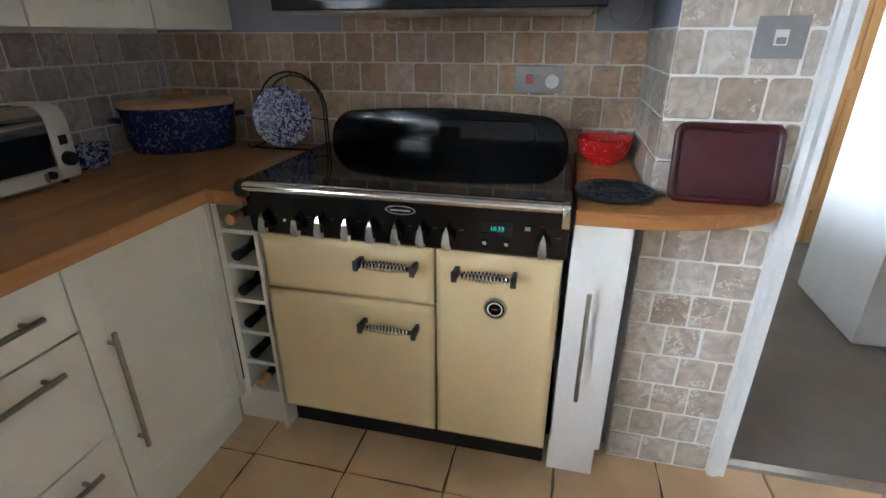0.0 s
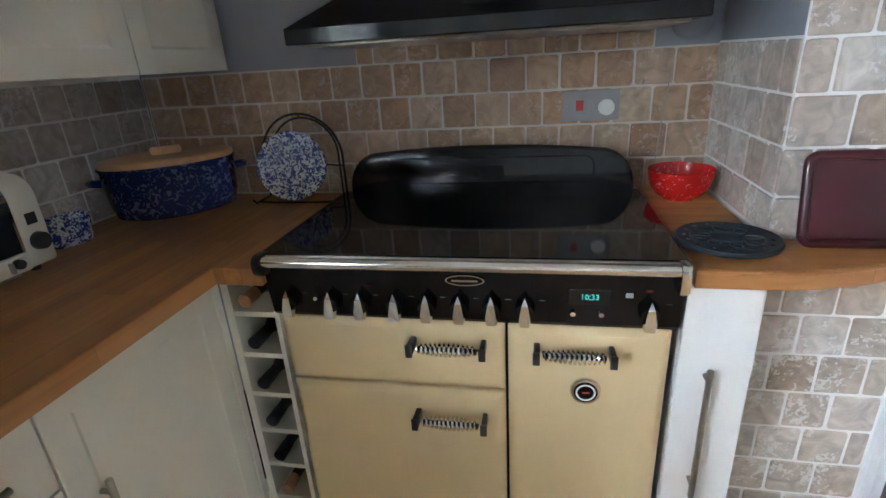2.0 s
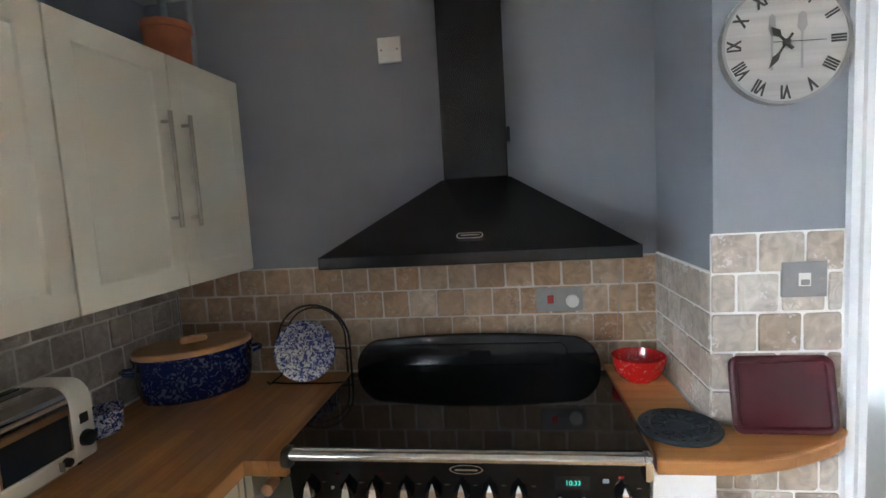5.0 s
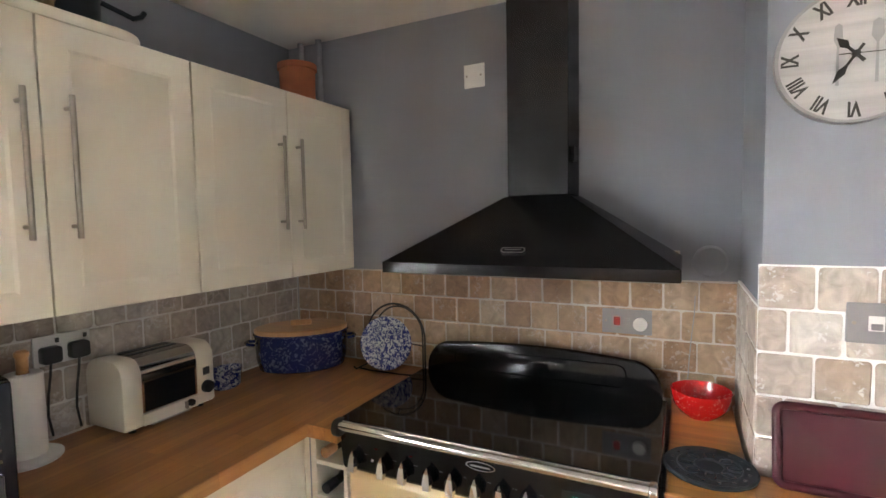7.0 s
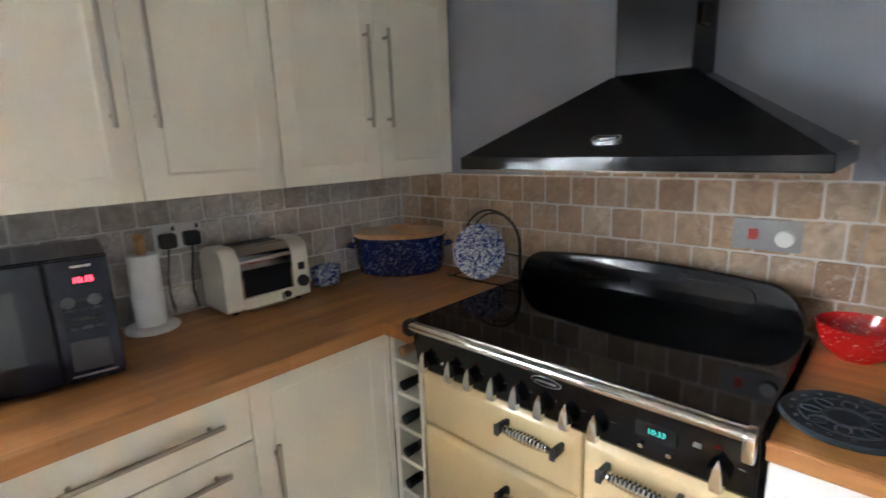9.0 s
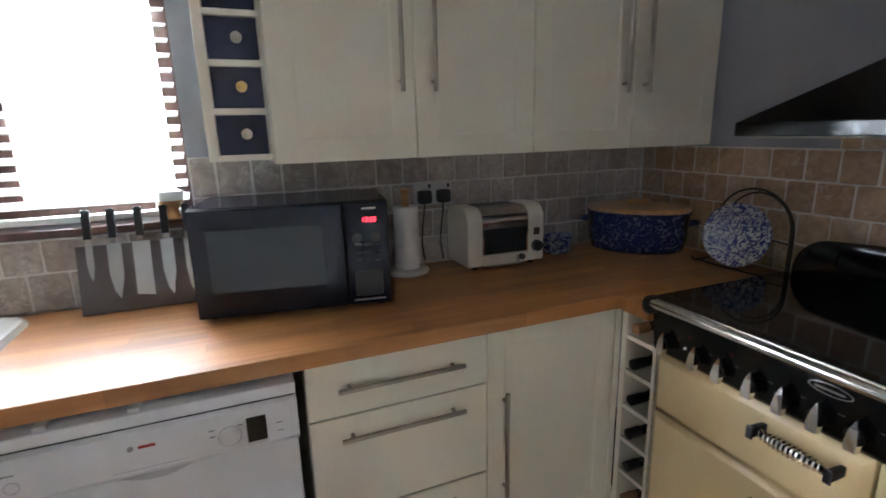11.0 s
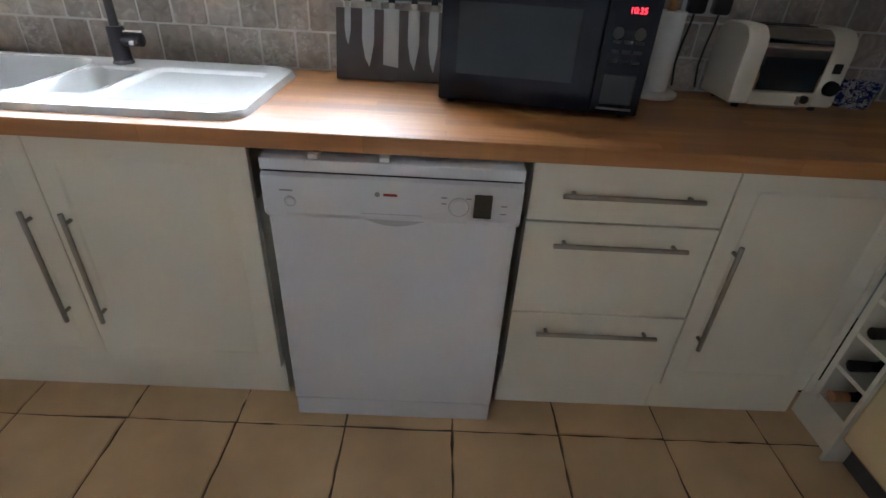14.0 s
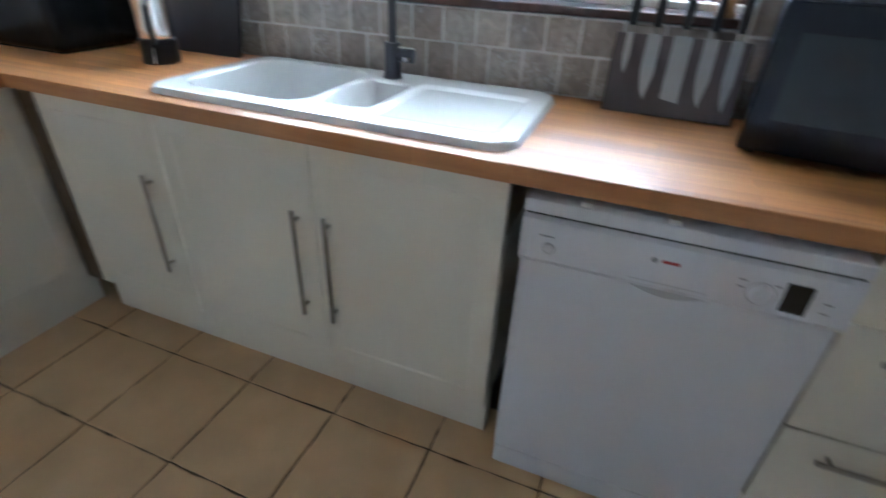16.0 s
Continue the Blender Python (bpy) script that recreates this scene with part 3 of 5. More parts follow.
part("jar", lathe([(0, 0), (0.024, 0.0), (0.026, 0.006), (0.020, 0.02), (0.021, 0.034), (0.034, 0.052), (0.036, 0.062), (0, 0.062)], (WX - 0.02, -1.905, WZ0 - 0.002), 24), M_LID, sill_bottle, smooth=True)
part("lid", lathe([(0, 0.062), (0.038, 0.062), (0.039, 0.068), (0.039, 0.088), (0.034, 0.093), (0, 0.094)], (WX - 0.02, -1.905, WZ0 - 0.002), 24), M_WPLASTIC, sill_bottle, smooth=True)
# ---------------------------------------------------------------- base units, west run
FX, BZ0, BZ1 = 0.572, 0.138, 0.852      # door faces, foot and top of the fronts
WTF, WTB, WTT = 0.607, 0.857, 0.898     # worktop edge, underside, top


RELIEF = 0.0028


def base_unit(name, y0, y1, label, group="base units under the worktop"):
    u = thing(name, (0.28, (y0 + y1) / 2, 0), label, "cabinet", group)
    part("body", box(0.02, FX - 0.022, y0 + 0.001, y1 - 0.001, 0.14, 0.852 if name != "sink_cupboard" else 0.70), M_CREAM, u)
    part("plinth", box(0.48, 0.537, y0 + 0.001, y1 - 0.001, 0.0, 0.136), M_CREAM, u)
    return u


dr = base_unit("drawer_unit", -1.605, -1.105, "cream drawer unit with three drawers and steel bars")
for z0, z1, zh in ((0.693, BZ1, 0.772), (0.402, 0.688, 0.633), (BZ0, 0.397, 0.340)):
    d = part("drawer_front", panel_front("x", FX, -1.603, -1.107, z0, z1, 0.02, rail=0), M_CREAM, dr)
    bar_handle(d, (FX + 0.025, -1.527, zh), (FX + 0.025, -1.182, zh), (0.034, 0, 0))

tagged(part("corner_post", box(FX - 0.02, FX + 0.003, -0.650, -0.629, 0.138, 0.852), M_CREAM, None, "cream corner post between cupboard and wine rack"), category="filler post")
cu = base_unit("corner_cupboard", -1.105, -0.628, "cream corner cupboard with a single panelled door")
d = part("door", panel_front("x", FX, -1.103, -0.652, BZ0, BZ1, 0.02, sink=RELIEF), M_CREAM, cu)
bar_handle(d, (FX + 0.025, -1.05, 0.305), (FX + 0.025, -1.05, 0.655), (0.034, 0, 0))

su = base_unit("sink_cupboard", -3.316, -2.277, "cream double cupboard under the sink")
d = part("door", panel_front("x", FX, -2.796, -2.279, BZ0, BZ1, 0.02, sink=RELIEF), M_CREAM, su)
bar_handle(d, (FX + 0.025, -2.752, 0.310), (FX + 0.025, -2.752, 0.656), (0.034, 0, 0))
d = part("door", panel_front("x", FX, -3.314, -2.799, BZ0, BZ1, 0.02, sink=RELIEF), M_CREAM, su)
bar_handle(d, (FX + 0.025, -2.852, 0.310), (FX + 0.025, -2.852, 0.656), (0.034, 0, 0))

lu = base_unit("end_cupboard", -3.800, -3.316, "cream single cupboard at the end of the worktop")
d = part("door", panel_front("x", FX, -3.798, -3.318, BZ0, BZ1, 0.02, sink=RELIEF), M_CREAM, lu)
bar_handle(d, (FX + 0.025, -3.384, 0.310), (FX + 0.025, -3.384, 0.656), (0.034, 0, 0))
# Shade of the gap between the two runs, built as a dark brown strip.
tagged(part("filler_post", box(0.50, FX + 0.002, -3.872, -3.802, 0.138, 0.852, 0.002), M_GAP_SHADE, None, "dark brown strip standing in for the shaded corner gap"), category="filler post")

# south run of units
sr = thing("south_cupboard", (1.2, -4.2, 0), "cream cupboard run along the end wall", "cabinet", "base units under the worktop")
part("body", box(0.55, 1.75, -4.5, -3.896, 0.14, 0.852), M_CREAM, sr)
part("plinth", box(0.53, 1.75, -3.96, -3.905, 0.0, 0.136), M_CREAM, sr)
for i in range(2):
    bm = box(0.582 + i * 0.585, 1.162 + i * 0.585, -3.896, -3.874, BZ0, BZ1)
    face = max(bm.faces, key=lambda q: q.calc_center_median().y)
    bmesh.ops.inset_individual(bm, faces=[face], thickness=0.075, depth=0)
    bmesh.ops.inset_individual(bm, faces=[face], thickness=0.009, depth=-RELIEF)
    part("door", bm, M_CREAM, sr)

# dishwasher
dw = thing("dishwasher", (0.3, -1.927, 0), "white freestanding dishwasher with a small dark display", "dishwasher")
DY0, DY1, DX = -2.230, -1.630, 0.632
part("body", box(0.05, DX - 0.03, DY0 + 0.004, DY1 - 0.004, 0.05, 0.81), M_WHITE, dw)
part("lid", box(0.05, DX + 0.003, DY0, DY1, 0.818, 0.846, 0.003), M_WHITE, dw)
door = part("door", box(DX - 0.03, DX - 0.004, DY0 + 0.004, DY1 - 0.004, 0.078, 0.702, 0.004), M_WHITE, dw)
pan = part("control_panel", prism([(DX - 0.03, 0.70), (DX - 0.004, 0.70), (DX + 0.008, 0.715), (DX + 0.006, 0.805), (DX - 0.002, 0.812), (DX - 0.03, 0.812)], DY0, DY1, "y"), M_WHITE, dw)
part("plinth", box(DX - 0.05, DX - 0.007, DY0 + 0.006, DY1 - 0.006, 0.004, 0.073, 0.002), M_WHITE, dw)
for y in (DY0 + 0.06, DY1 - 0.06):
    part("foot", cyl((DX - 0.10, y, 0), (DX - 0.10, y, 0.05), 0.02), M_BLACKPLASTIC, dw)
# A flat piece; its darker grey paints the shade inside the grip.
part("grip_recess", prism([(-2.005 + 0.155 * i / 16, 0.7035 - 0.018 * math.sin(math.pi * i / 16)) for i in range(17)], DX - 0.01, DX - 0.0025, "x"), M_RECESS, dw, "grip recess under the panel, shaded by its grey colour")
part("display", box(DX, DX + 0.0098, -1.742, -1.700, 0.724, 0.784, 0.001), M_SCREEN, dw, "small dark display window")
part("dial", cyl((DX + 0.004, -1.777, 0.750), (DX + 0.018, -1.777, 0.750), 0.021, 0.018, 32, 0.002), M_WHITE, dw, smooth=True)
part("power_button", cyl((DX + 0.004, -2.168, 0.745), (DX + 0.010, -2.168, 0.745), 0.011, 0.010, 24, 0.001), M_WHITE, dw, smooth=True)
part("logo_mark", cyl((DX + 0.004, -1.966, 0.772), (DX + 0.0086, -1.966, 0.772), 0.006, seg=20), M_LOGO_GREY, dw)
part("logo_bar", box(DX + 0.003, DX + 0.0085, -1.952, -1.920, 0.769, 0.775), M_LOGO_RED, dw)
for yy, zz, w in ((-2.175, 0.772, 0.03), (-1.812, 0.772, 0.014), (-1.812, 0.757, 0.012), (-1.755, 0.772, 0.012), (-1.672, 0.757, 0.014), (-1.672, 0.737, 0.014)):
    part("print", box(DX + 0.003, DX + 0.0078, yy - w / 2, yy + w / 2, zz - 0.0015, zz + 0.0015), M_LOGO_GREY, dw)
# rings round dial and button, a seam under the logo, gap under the lid
for ry_, rz_, rr_ in ((-1.777, 0.750, 0.0245), (-2.168, 0.745, 0.0135)):
    bm = lathe([(rr_ - 0.0022, 0), (rr_ - 0.0022, 0.0016), (rr_, 0.0016), (rr_, 0), (rr_ - 0.0022, 0)], (0, 0, 0), 32)
    bmesh.ops.transform(bm, matrix=Matrix.Translation((DX + 0.0066, ry_, rz_)) @ pose(0, 0, 0, 0, 90, 0), verts=bm.verts)
    part("ring", bm, M_RECESS, dw)
part("seam", box(DX + 0.003, DX + 0.0082, -2.005, -1.862, 0.7215, 0.7235), M_RECESS, dw)
# Shade in the gap below the lid, filled with a black strip.
part("lid_gap", box(DX - 0.03, DX - 0.004, DY0 + 0.004, DY1 - 0.004, 0.8105, 0.8185), M_BLACKPLASTIC, dw)
for y in (-2.11, -1.95):
    tagged(part("worktop_bracket", box(0.56, DX - 0.004, y - 0.011, y + 0.011, 0.8462, 0.8568, 0.001), M_WPLASTIC, None, "small white bracket between dishwasher and worktop"), category="bracket", group="dishwasher brackets")

# worktops
bm = box(WX + 0.012, WTF, -2.33, -0.672, WTB, WTT)
for args in ((WX + 0.012, 0.724, -0.672, -0.012), (WX + 0.012, 0.045, -3.35, -2.33), (0.525, WTF, -3.35, -2.33), (WX + 0.012, WTF, -3.84, -3.35), (WX + 0.012, 1.75, -4.5, -3.84)):
    box(*args, WTB, WTT, bm=bm)
bmesh.ops.remove_doubles(bm, verts=bm.verts, dist=0.0001)
wt = tagged(part("worktop", bm, M_OAK_Y, None, "oiled oak stave worktop with a worn sheen"), category="worktop")
tagged(part("worktop_nosing", tube([(WTF - 0.0035, -3.836, WTT - 0.0035), (WTF - 0.0035, -0.676, WTT - 0.0035)], 0.0042, 8), M_OAK_Y, wt))
right_edge = [(1.634, -0.012), (1.634, -0.668), (1.80, -0.668), (1.862, -0.658), (1.93, -0.639), (1.993, -0.612), (2.045, -0.585), (2.085, -0.558), (2.115, -0.530), (2.127, -0.512), (2.127, PY - 0.013), (PX - 0.012, PY - 0.013), (PX - 0.012, -0.012)]
cwt = tagged(part("worktop_curved", prism(right_edge, 0.876, 0.917, bevel=0.005), M_OAK_X, None, "short oak worktop with a rounded end beside the cooker"), category="worktop")
part("edge_band", tube([(x - 0.001, y + 0.0005, 0.9115) for x, y in right_edge[1:10]], 0.0052, 8), M_OAK_X, cwt, "rounded front edge", smooth=True)

# ---------------------------------------------------------------- wine rack beside the cooker
wr = thing("wine_rack", (0.655, -0.4, 0), "narrow cream wine rack holding dark bottles", "wine rack")
RX0, RX1, RY = 0.600, 0.722, -0.628
part("side", box(RX1 - 0.012, RX1, RY, -0.05, 0.0, 0.856), M_CREAM, wr)
part("side", box(RX0 - 0.020, RX0, RY, -0.05, 0.14, 0.856), M_CREAM, wr)
part("back", box(RX0, RX1 - 0.012, -0.075, -0.05, 0.14, 0.856), M_CREAM, wr)
part("plinth", box(FX - 0.05, RX1 - 0.013, -0.60, -0.55, 0.0, 0.136), M_CREAM, wr)
SH = [0.145, 0.268, 0.388, 0.508, 0.630, 0.748]
for z in SH:
    part("shelf", box(RX0, RX1 - 0.012, RY + 0.002, -0.076, z, z + 0.014, 0.001), M_CREAM, wr)
part("shelf", box(RX0, RX1 - 0.012, RY + 0.002, -0.076, 0.842, 0.856, 0.001), M_CREAM, wr)


def bottle(loc, cap, label, tilt):
    b = thing("wine_bottle", loc, label, "bottle", "bottles in the wine rack")
    x, y, z = loc
    bm = lathe([(0, 0), (0.030, 0.0), (0.034, 0.008), (0.034, 0.17), (0.026, 0.20), (0.015, 0.225), (0.0145, 0.285), (0.016, 0.286), (0.016, 0.30), (0, 0.30)], (0, 0, 0), 24)
    rot = Matrix.Translation((x, y, z + 0.0355)) @ pose(0, 0, 0, 90 + tilt, 0, 0)
    bmesh.ops.transform(bm, matrix=rot, verts=bm.verts)
    part("glass", bm, M_BOTTLE, b, smooth=True)
    bm = lathe([(0.0152, 0.255), (0.0165, 0.256), (0.0172, 0.303), (0.012, 0.306), (0, 0.306)], (0, 0, 0), 20)
    bmesh.ops.transform(bm, matrix=rot, verts=bm.verts)
    part("cap", bm, cap, b, smooth=True)


for i, z in enumerate(SH):
    cap = M_CORK if i in (0, 5) else M_BLACKPLASTIC
    bottle((0.645, -0.335, z + 0.0135), cap, "dark wine bottle with a cork-coloured cap" if i in (0, 5) else "dark green wine bottle with a black cap", 0)

# ---------------------------------------------------------------- range cooker
ck = thing("range_cooker", (1.167, -0.35, 0), "black and cream range cooker with chrome fittings", "cooker")
X0, X1, CF = 0.714, 1.618, -0.622
part("body", box(X0 + 0.006, X1 - 0.006, CF + 0.025, -0.05, 0.112, 0.905), M_BLACKSATIN, ck)
part("plinth", box(X0 + 0.008, X1 - 0.008, CF + 0.055, -0.1, 0.0, 0.110), M_BLACKPLASTIC, ck)
part("hob_glass", box(X0, X1, -0.664, -0.115, 0.916, 0.932, 0.005), M_HOB, ck, "glossy black ceramic hob")
pan = part("control_panel", prism([(CF + 0.03, 0.766), (CF - 0.012, 0.766), (CF - 0.018, 0.775), (CF - 0.034, 0.895), (CF - 0.034, 0.914), (CF + 0.03, 0.914)], X0, X1, "x", bevel=0.002), M_BLACK, ck)
# guard at the back of the hob
guard = []
GX0, GX1 = X0 + 0.020, X1 - 0.014
for k in range(25):                      # a shallow arch with round shoulders
    t = -1 + k / 12
    bow = 1.050 + 0.016 * (1 - t * t)
    guard.append(((GX0 + GX1) / 2 + (GX1 - GX0 - 0.20) / 2 * t, bow))
for k in range(1, 10):
    a_ = radians(90 - 10 * k)
    guard.append((GX1 - 0.10 + 0.10 * math.cos(a_), 0.940 + 0.110 * math.sin(a_)))
guard += [(GX1, 0.906), (GX0, 0.906)]
for k in range(9, 0, -1):
    a_ = radians(90 + 10 * k)
    guard.append((GX0 + 0.10 + 0.10 * math.cos(a_), 0.940 + 0.110 * math.sin(a_)))
part("splash_guard", prism(guard, -0.112, -0.086, "y", bevel=0.009), M_BLACK, ck, "black back guard with rounded corners", smooth=True)
part("guard_bead", tube([(x, -0.112, z) for x, z in round_rect(0.86, 1.49, 0.952, 1.030, 0.03, 5)] + [(0.86, -0.112, 0.982)], 0.0022, 6), M_BLACK, ck, smooth=True)
part("guard_plate", prism(round_rect(1.150, 1.228, 0.966, 1.006, 0.006, 4), -0.1135, -0.110, "y", bevel=0.001), M_BLACK, ck, "small embossed plate on the guard")
# chrome rail
rail = part("handrail", cyl((X0 + 0.022, -0.678, 0.918), (X1 - 0.022, -0.678, 0.918), 0.0125, seg=20), M_CHROME, ck, "polished chrome rail", smooth=True)
part("end_cap", prism(round_rect(-0.696, -0.640, 0.884, 0.936, 0.022, 6), X0 - 0.001, X0 + 0.022, "x", bevel=0.005), M_BLACKPLASTIC, rail, "black rail end", smooth=True)
part("end_cap", prism(round_rect(-0.694, -0.634, 0.868, 0.932, 0.014, 6), X1 - 0.022, X1 - 0.003, "x", bevel=0.004), M_CHROME, rail, "chrome rail end", smooth=True)
part("front_trim", box(X0 + 0.012, X1 - 0.012, -0.6675, -0.659, 0.909, 0.930, 0.003), M_STEEL, ck)


def panel_y(z):
    """How far forward the sloping control panel stands at a height."""
    return CF - 0.018 - 0.016 * (z - 0.775) / 0.12


def knob(x, z=0.812):
    y = panel_y(z)
    k = part("knob", cyl((x, y + 0.002, z), (x, y - 0.020, z - 0.003), 0.0215, 0.019, 24, 0.002), M_BLACK, ck, smooth=True)
    bm = bmesh.new()
    outl = [(-0.012, -0.034), (0.012, -0.034), (0.0145, -0.016), (0.0085, 0.014), (0.0, 0.032), (-0.0085, 0.014), (-0.0145, -0.016)]
    lo = [bm.verts.new((x + a, y - 0.018, z + c)) for a, c in outl]
    hi = [bm.verts.new((x + a * 0.80, y - 0.030 + max(0, c) * 0.30, z + c * 0.96)) for a, c in outl]
    for i in range(7):
        bm.faces.new((lo[i], lo[(i + 1) % 7], hi[(i + 1) % 7], hi[i]))
    bm.faces.new(hi)
    bm.faces.new(lo)
    bmesh.ops.recalc_face_normals(bm, faces=bm.faces)
    part("pointer", bm, M_CHROME, k, "chrome pointer grip")
    part("mark", box(x + 0.030, x + 0.042, y - 0.0025, y + 0.004, z + 0.018, z + 0.027), M_LOGO_GREY, k)


for kx in (0.768, 0.870, 0.941, 1.022, 1.094, 1.166, 1.236, 1.307, 1.556):
    knob(kx)
y = panel_y(0.845)
disp = part("display", box(1.395, 1.478, y - 0.003, y + 0.006, 0.826, 0.862, 0.001), M_SCREEN, ck, "clock display with green digits")
text_mesh("digits", "10:33", 0.017, M_GREEN, disp, Matrix.Translation((1.438, y - 0.0045, 0.844)) @ FACE_Y)
for bxx in (1.406, 1.463):
    yy = panel_y(0.803)
    part("button", cyl((bxx, yy + 0.002, 0.803), (bxx, yy - 0.008, 0.802), 0.0055, seg=16, bevel=0.001), M_CHROME, ck, smooth=True)
yy = panel_y(0.815)
part("indicator", cyl((0.828, yy + 0.002, 0.815), (0.828, yy - 0.003, 0.815), 0.004, seg=14), M_WPLASTIC, ck)
for xx, zz in ((0.845, 0.856), (0.965, 0.858)):
    part("neon", box(xx - 0.005, xx + 0.005, panel_y(zz) - 0.0015, panel_y(zz) + 0.004, zz - 0.002, zz + 0.002), M_NEON_OFF, ck)
part("neon", box(1.545, 1.557, panel_y(0.862) - 0.0025, panel_y(0.862) + 0.004, 0.859, 0.865), M_NEON_OFF, ck)
part("symbol", box(1.508, 1.522, panel_y(0.85) - 0.0025, panel_y(0.85) + 0.004, 0.845, 0.855), M_LOGO_GREY, ck)
yb = panel_y(0.876)
def oval(cx, cz, rx, rz, n=28):
    return [(cx + rx * math.cos(2 * math.pi * k / n), cz + rz * math.sin(2 * math.pi * k / n)) for k in range(n)]


badge = part("badge", prism(oval(1.181, 0.8765, 0.042, 0.0125), yb - 0.0045, yb + 0.004, "y"), M_CHROME, ck, "oval chrome maker's badge")
part("badge_field", prism(oval(1.181, 0.8765, 0.0385, 0.0098), yb - 0.0056, yb - 0.0035, "y"), M_BLACK, badge)
part("badge_bar", box(1.153, 1.209, yb - 0.0066, yb - 0.0052, 0.8742, 0.8788), M_CHROME, badge)


def cooker_door(name, x0, x1, z0, z1):
    bm = box(x0, x1, CF - 0.006, CF + 0.03, z0, z1)
    f = min(bm.faces, key=lambda q: q.calc_center_median().y)
    bmesh.ops.inset_individual(bm, faces=[f], thickness=0.022, depth=0.010)
    bmesh.ops.bevel(bm, geom=list(bm.edges), offset=0.0035, segments=2, profile=0.5, affect="EDGES")
    return part(name, bm, M_ENAMEL, ck, smooth=True)


def spring_handle(parent, x0, x1, z):
    """A turned handle: two chrome brackets with a coiled grip between them."""
    y = CF - 0.016
    h = part("handle", cyl((x0 + 0.014, y - 0.034, z), (x1 - 0.014, y - 0.034, z), 0.0055, seg=12), M_BLACKPLASTIC, parent, "coiled chrome handle on black brackets", smooth=True)
    for x, s in ((x0, 1), (x1, -1)):
        part("bracket", prism([(y + 0.003, z - 0.013), (y - 0.020, z - 0.015), (y - 0.044, z - 0.013), (y - 0.047, z + 0.013), (y - 0.020, z + 0.012), (y + 0.003, z + 0.009)], x - 0.006, x + 0.008 if s > 0 else x + 0.006, "x", bevel=0.003), M_BLACKPLASTIC, h, smooth=True)
        part("bracket_cap", box(x - 0.008, x + 0.008, y - 0.051, y - 0.045, z - 0.017, z + 0.015, 0.0025), M_GUN, h)
    n, turns = 150, 13
    pts = []
    for i in range(n + 1):
        t = i / n
        rr = 0.0088 + 0.0060 * math.sin(math.pi * t)
        a = 2 * math.pi * turns * t
        pts.append((x0 + 0.014 + (x1 - x0 - 0.028) * t, y - 0.034 + rr * math.cos(a), z + rr * math.sin(a)))
    part("coil", tube(pts, 0.0030, 6), M_CHROME, h, smooth=True)
    return h


d1 = cooker_door("grill_door", X0 + 0.012, 1.262, 0.583, 0.760)
spring_handle(d1, 1.052, 1.216, 0.713)
d2 = cooker_door("oven_door", X0 + 0.012, 1.262, 0.116, 0.576)
spring_handle(d2, 1.050, 1.214, 0.509)
d3 = cooker_door("tall_oven_door", 1.269, X1 - 0.008, 0.116, 0.760)
spring_handle(d3, 1.332, 1.490, 0.712)
gy = CF - 0.016
ga = part("thermometer", cyl((1.441, gy + 0.004, 0.604), (1.441, gy - 0.008, 0.604), 0.035, 0.032, 36, 0.002), M_CHROME, d3, "round chrome oven thermometer", smooth=True)
part("dial", cyl((1.441, gy - 0.004, 0.604), (1.441, gy - 0.0092, 0.604), 0.026, seg=32), M_BLACK, ga)
part("dial_ring", lathe([(0.018, -0.0008), (0.0215, -0.0008), (0.0215, 0.0008), (0.018, 0.0008), (0.018, -0.0008)], (0, 0, 0), 32), M_WPLASTIC, ga)
bpy.data.objects[ga.children[-1].name].data.transform(Matrix.Translation(Vector((1.441, gy - 0.0098, 0.604)) - ORIGIN[ga]) @ pose(0, 0, 0, 90, 0, 0) @ Matrix.Translation(ORIGIN[ga]))
part("needle", box(1.433, 1.449, gy - 0.0102, gy - 0.009, 0.602, 0.606), M_LOGO_RED, ga)
ck.location.x += 0.006

# slim pull-out unit
sl = thing("slim_cupboard", (1.695, -0.4, 0), "narrow white pull-out cupboard with a steel bar", "cabinet")
part("body", box(1.624, 1.767, -0.608, -0.05, 0.14, 0.874), M_WHITE_UNIT, sl)
d = part("door", box(1.624, 1.768, -0.632, -0.610, 0.152, 0.870, 0.002), M_WHITE_UNIT, sl)
bar_handle(d, (1.680, -0.660, 0.345), (1.680, -0.660, 0.688), (0, -0.034, 0))
part("plinth", box(1.622, 1.762, -0.585, -0.56, 0.0, 0.14), M_WHITE_UNIT, sl)

sl.location.x += 0.010

# cooker hood
hood = thing("cooker_hood", (1.21, -0.2, 1.385), "black chimney cooker hood with a sloping canopy", "cooker hood")
HX0, HX1, HYF, HZ = 0.772, 1.662, -0.472, 1.362
part("lip", box(HX0, HX1, HYF, 0.0, HZ, HZ + 0.036, 0.003), M_BLACK, hood)
bm = bmesh.new()
b0 = [bm.verts.new(p) for p in ((HX0 + 0.004, 0.0, HZ + 0.036), (HX0 + 0.004, HYF + 0.004, HZ + 0.036), (HX1 - 0.004, HYF + 0.004, HZ + 0.036), (HX1 - 0.004, 0.0, HZ + 0.036))]
b1 = [bm.verts.new(p) for p in ((1.106, 0.0, 1.606), (1.106, -0.192, 1.606), (1.328, -0.192, 1.606), (1.328, 0.0, 1.606))]
for i in range(4):
    bm.faces.new((b0[i], b0[(i + 1) % 4], b1[(i + 1) % 4], b1[i]))
bm.faces.new(b0)
bm.faces.new(b1)
bmesh.ops.recalc_face_normals(bm, faces=bm.faces)
part("canopy", bm, M_BLACKSATIN, hood)
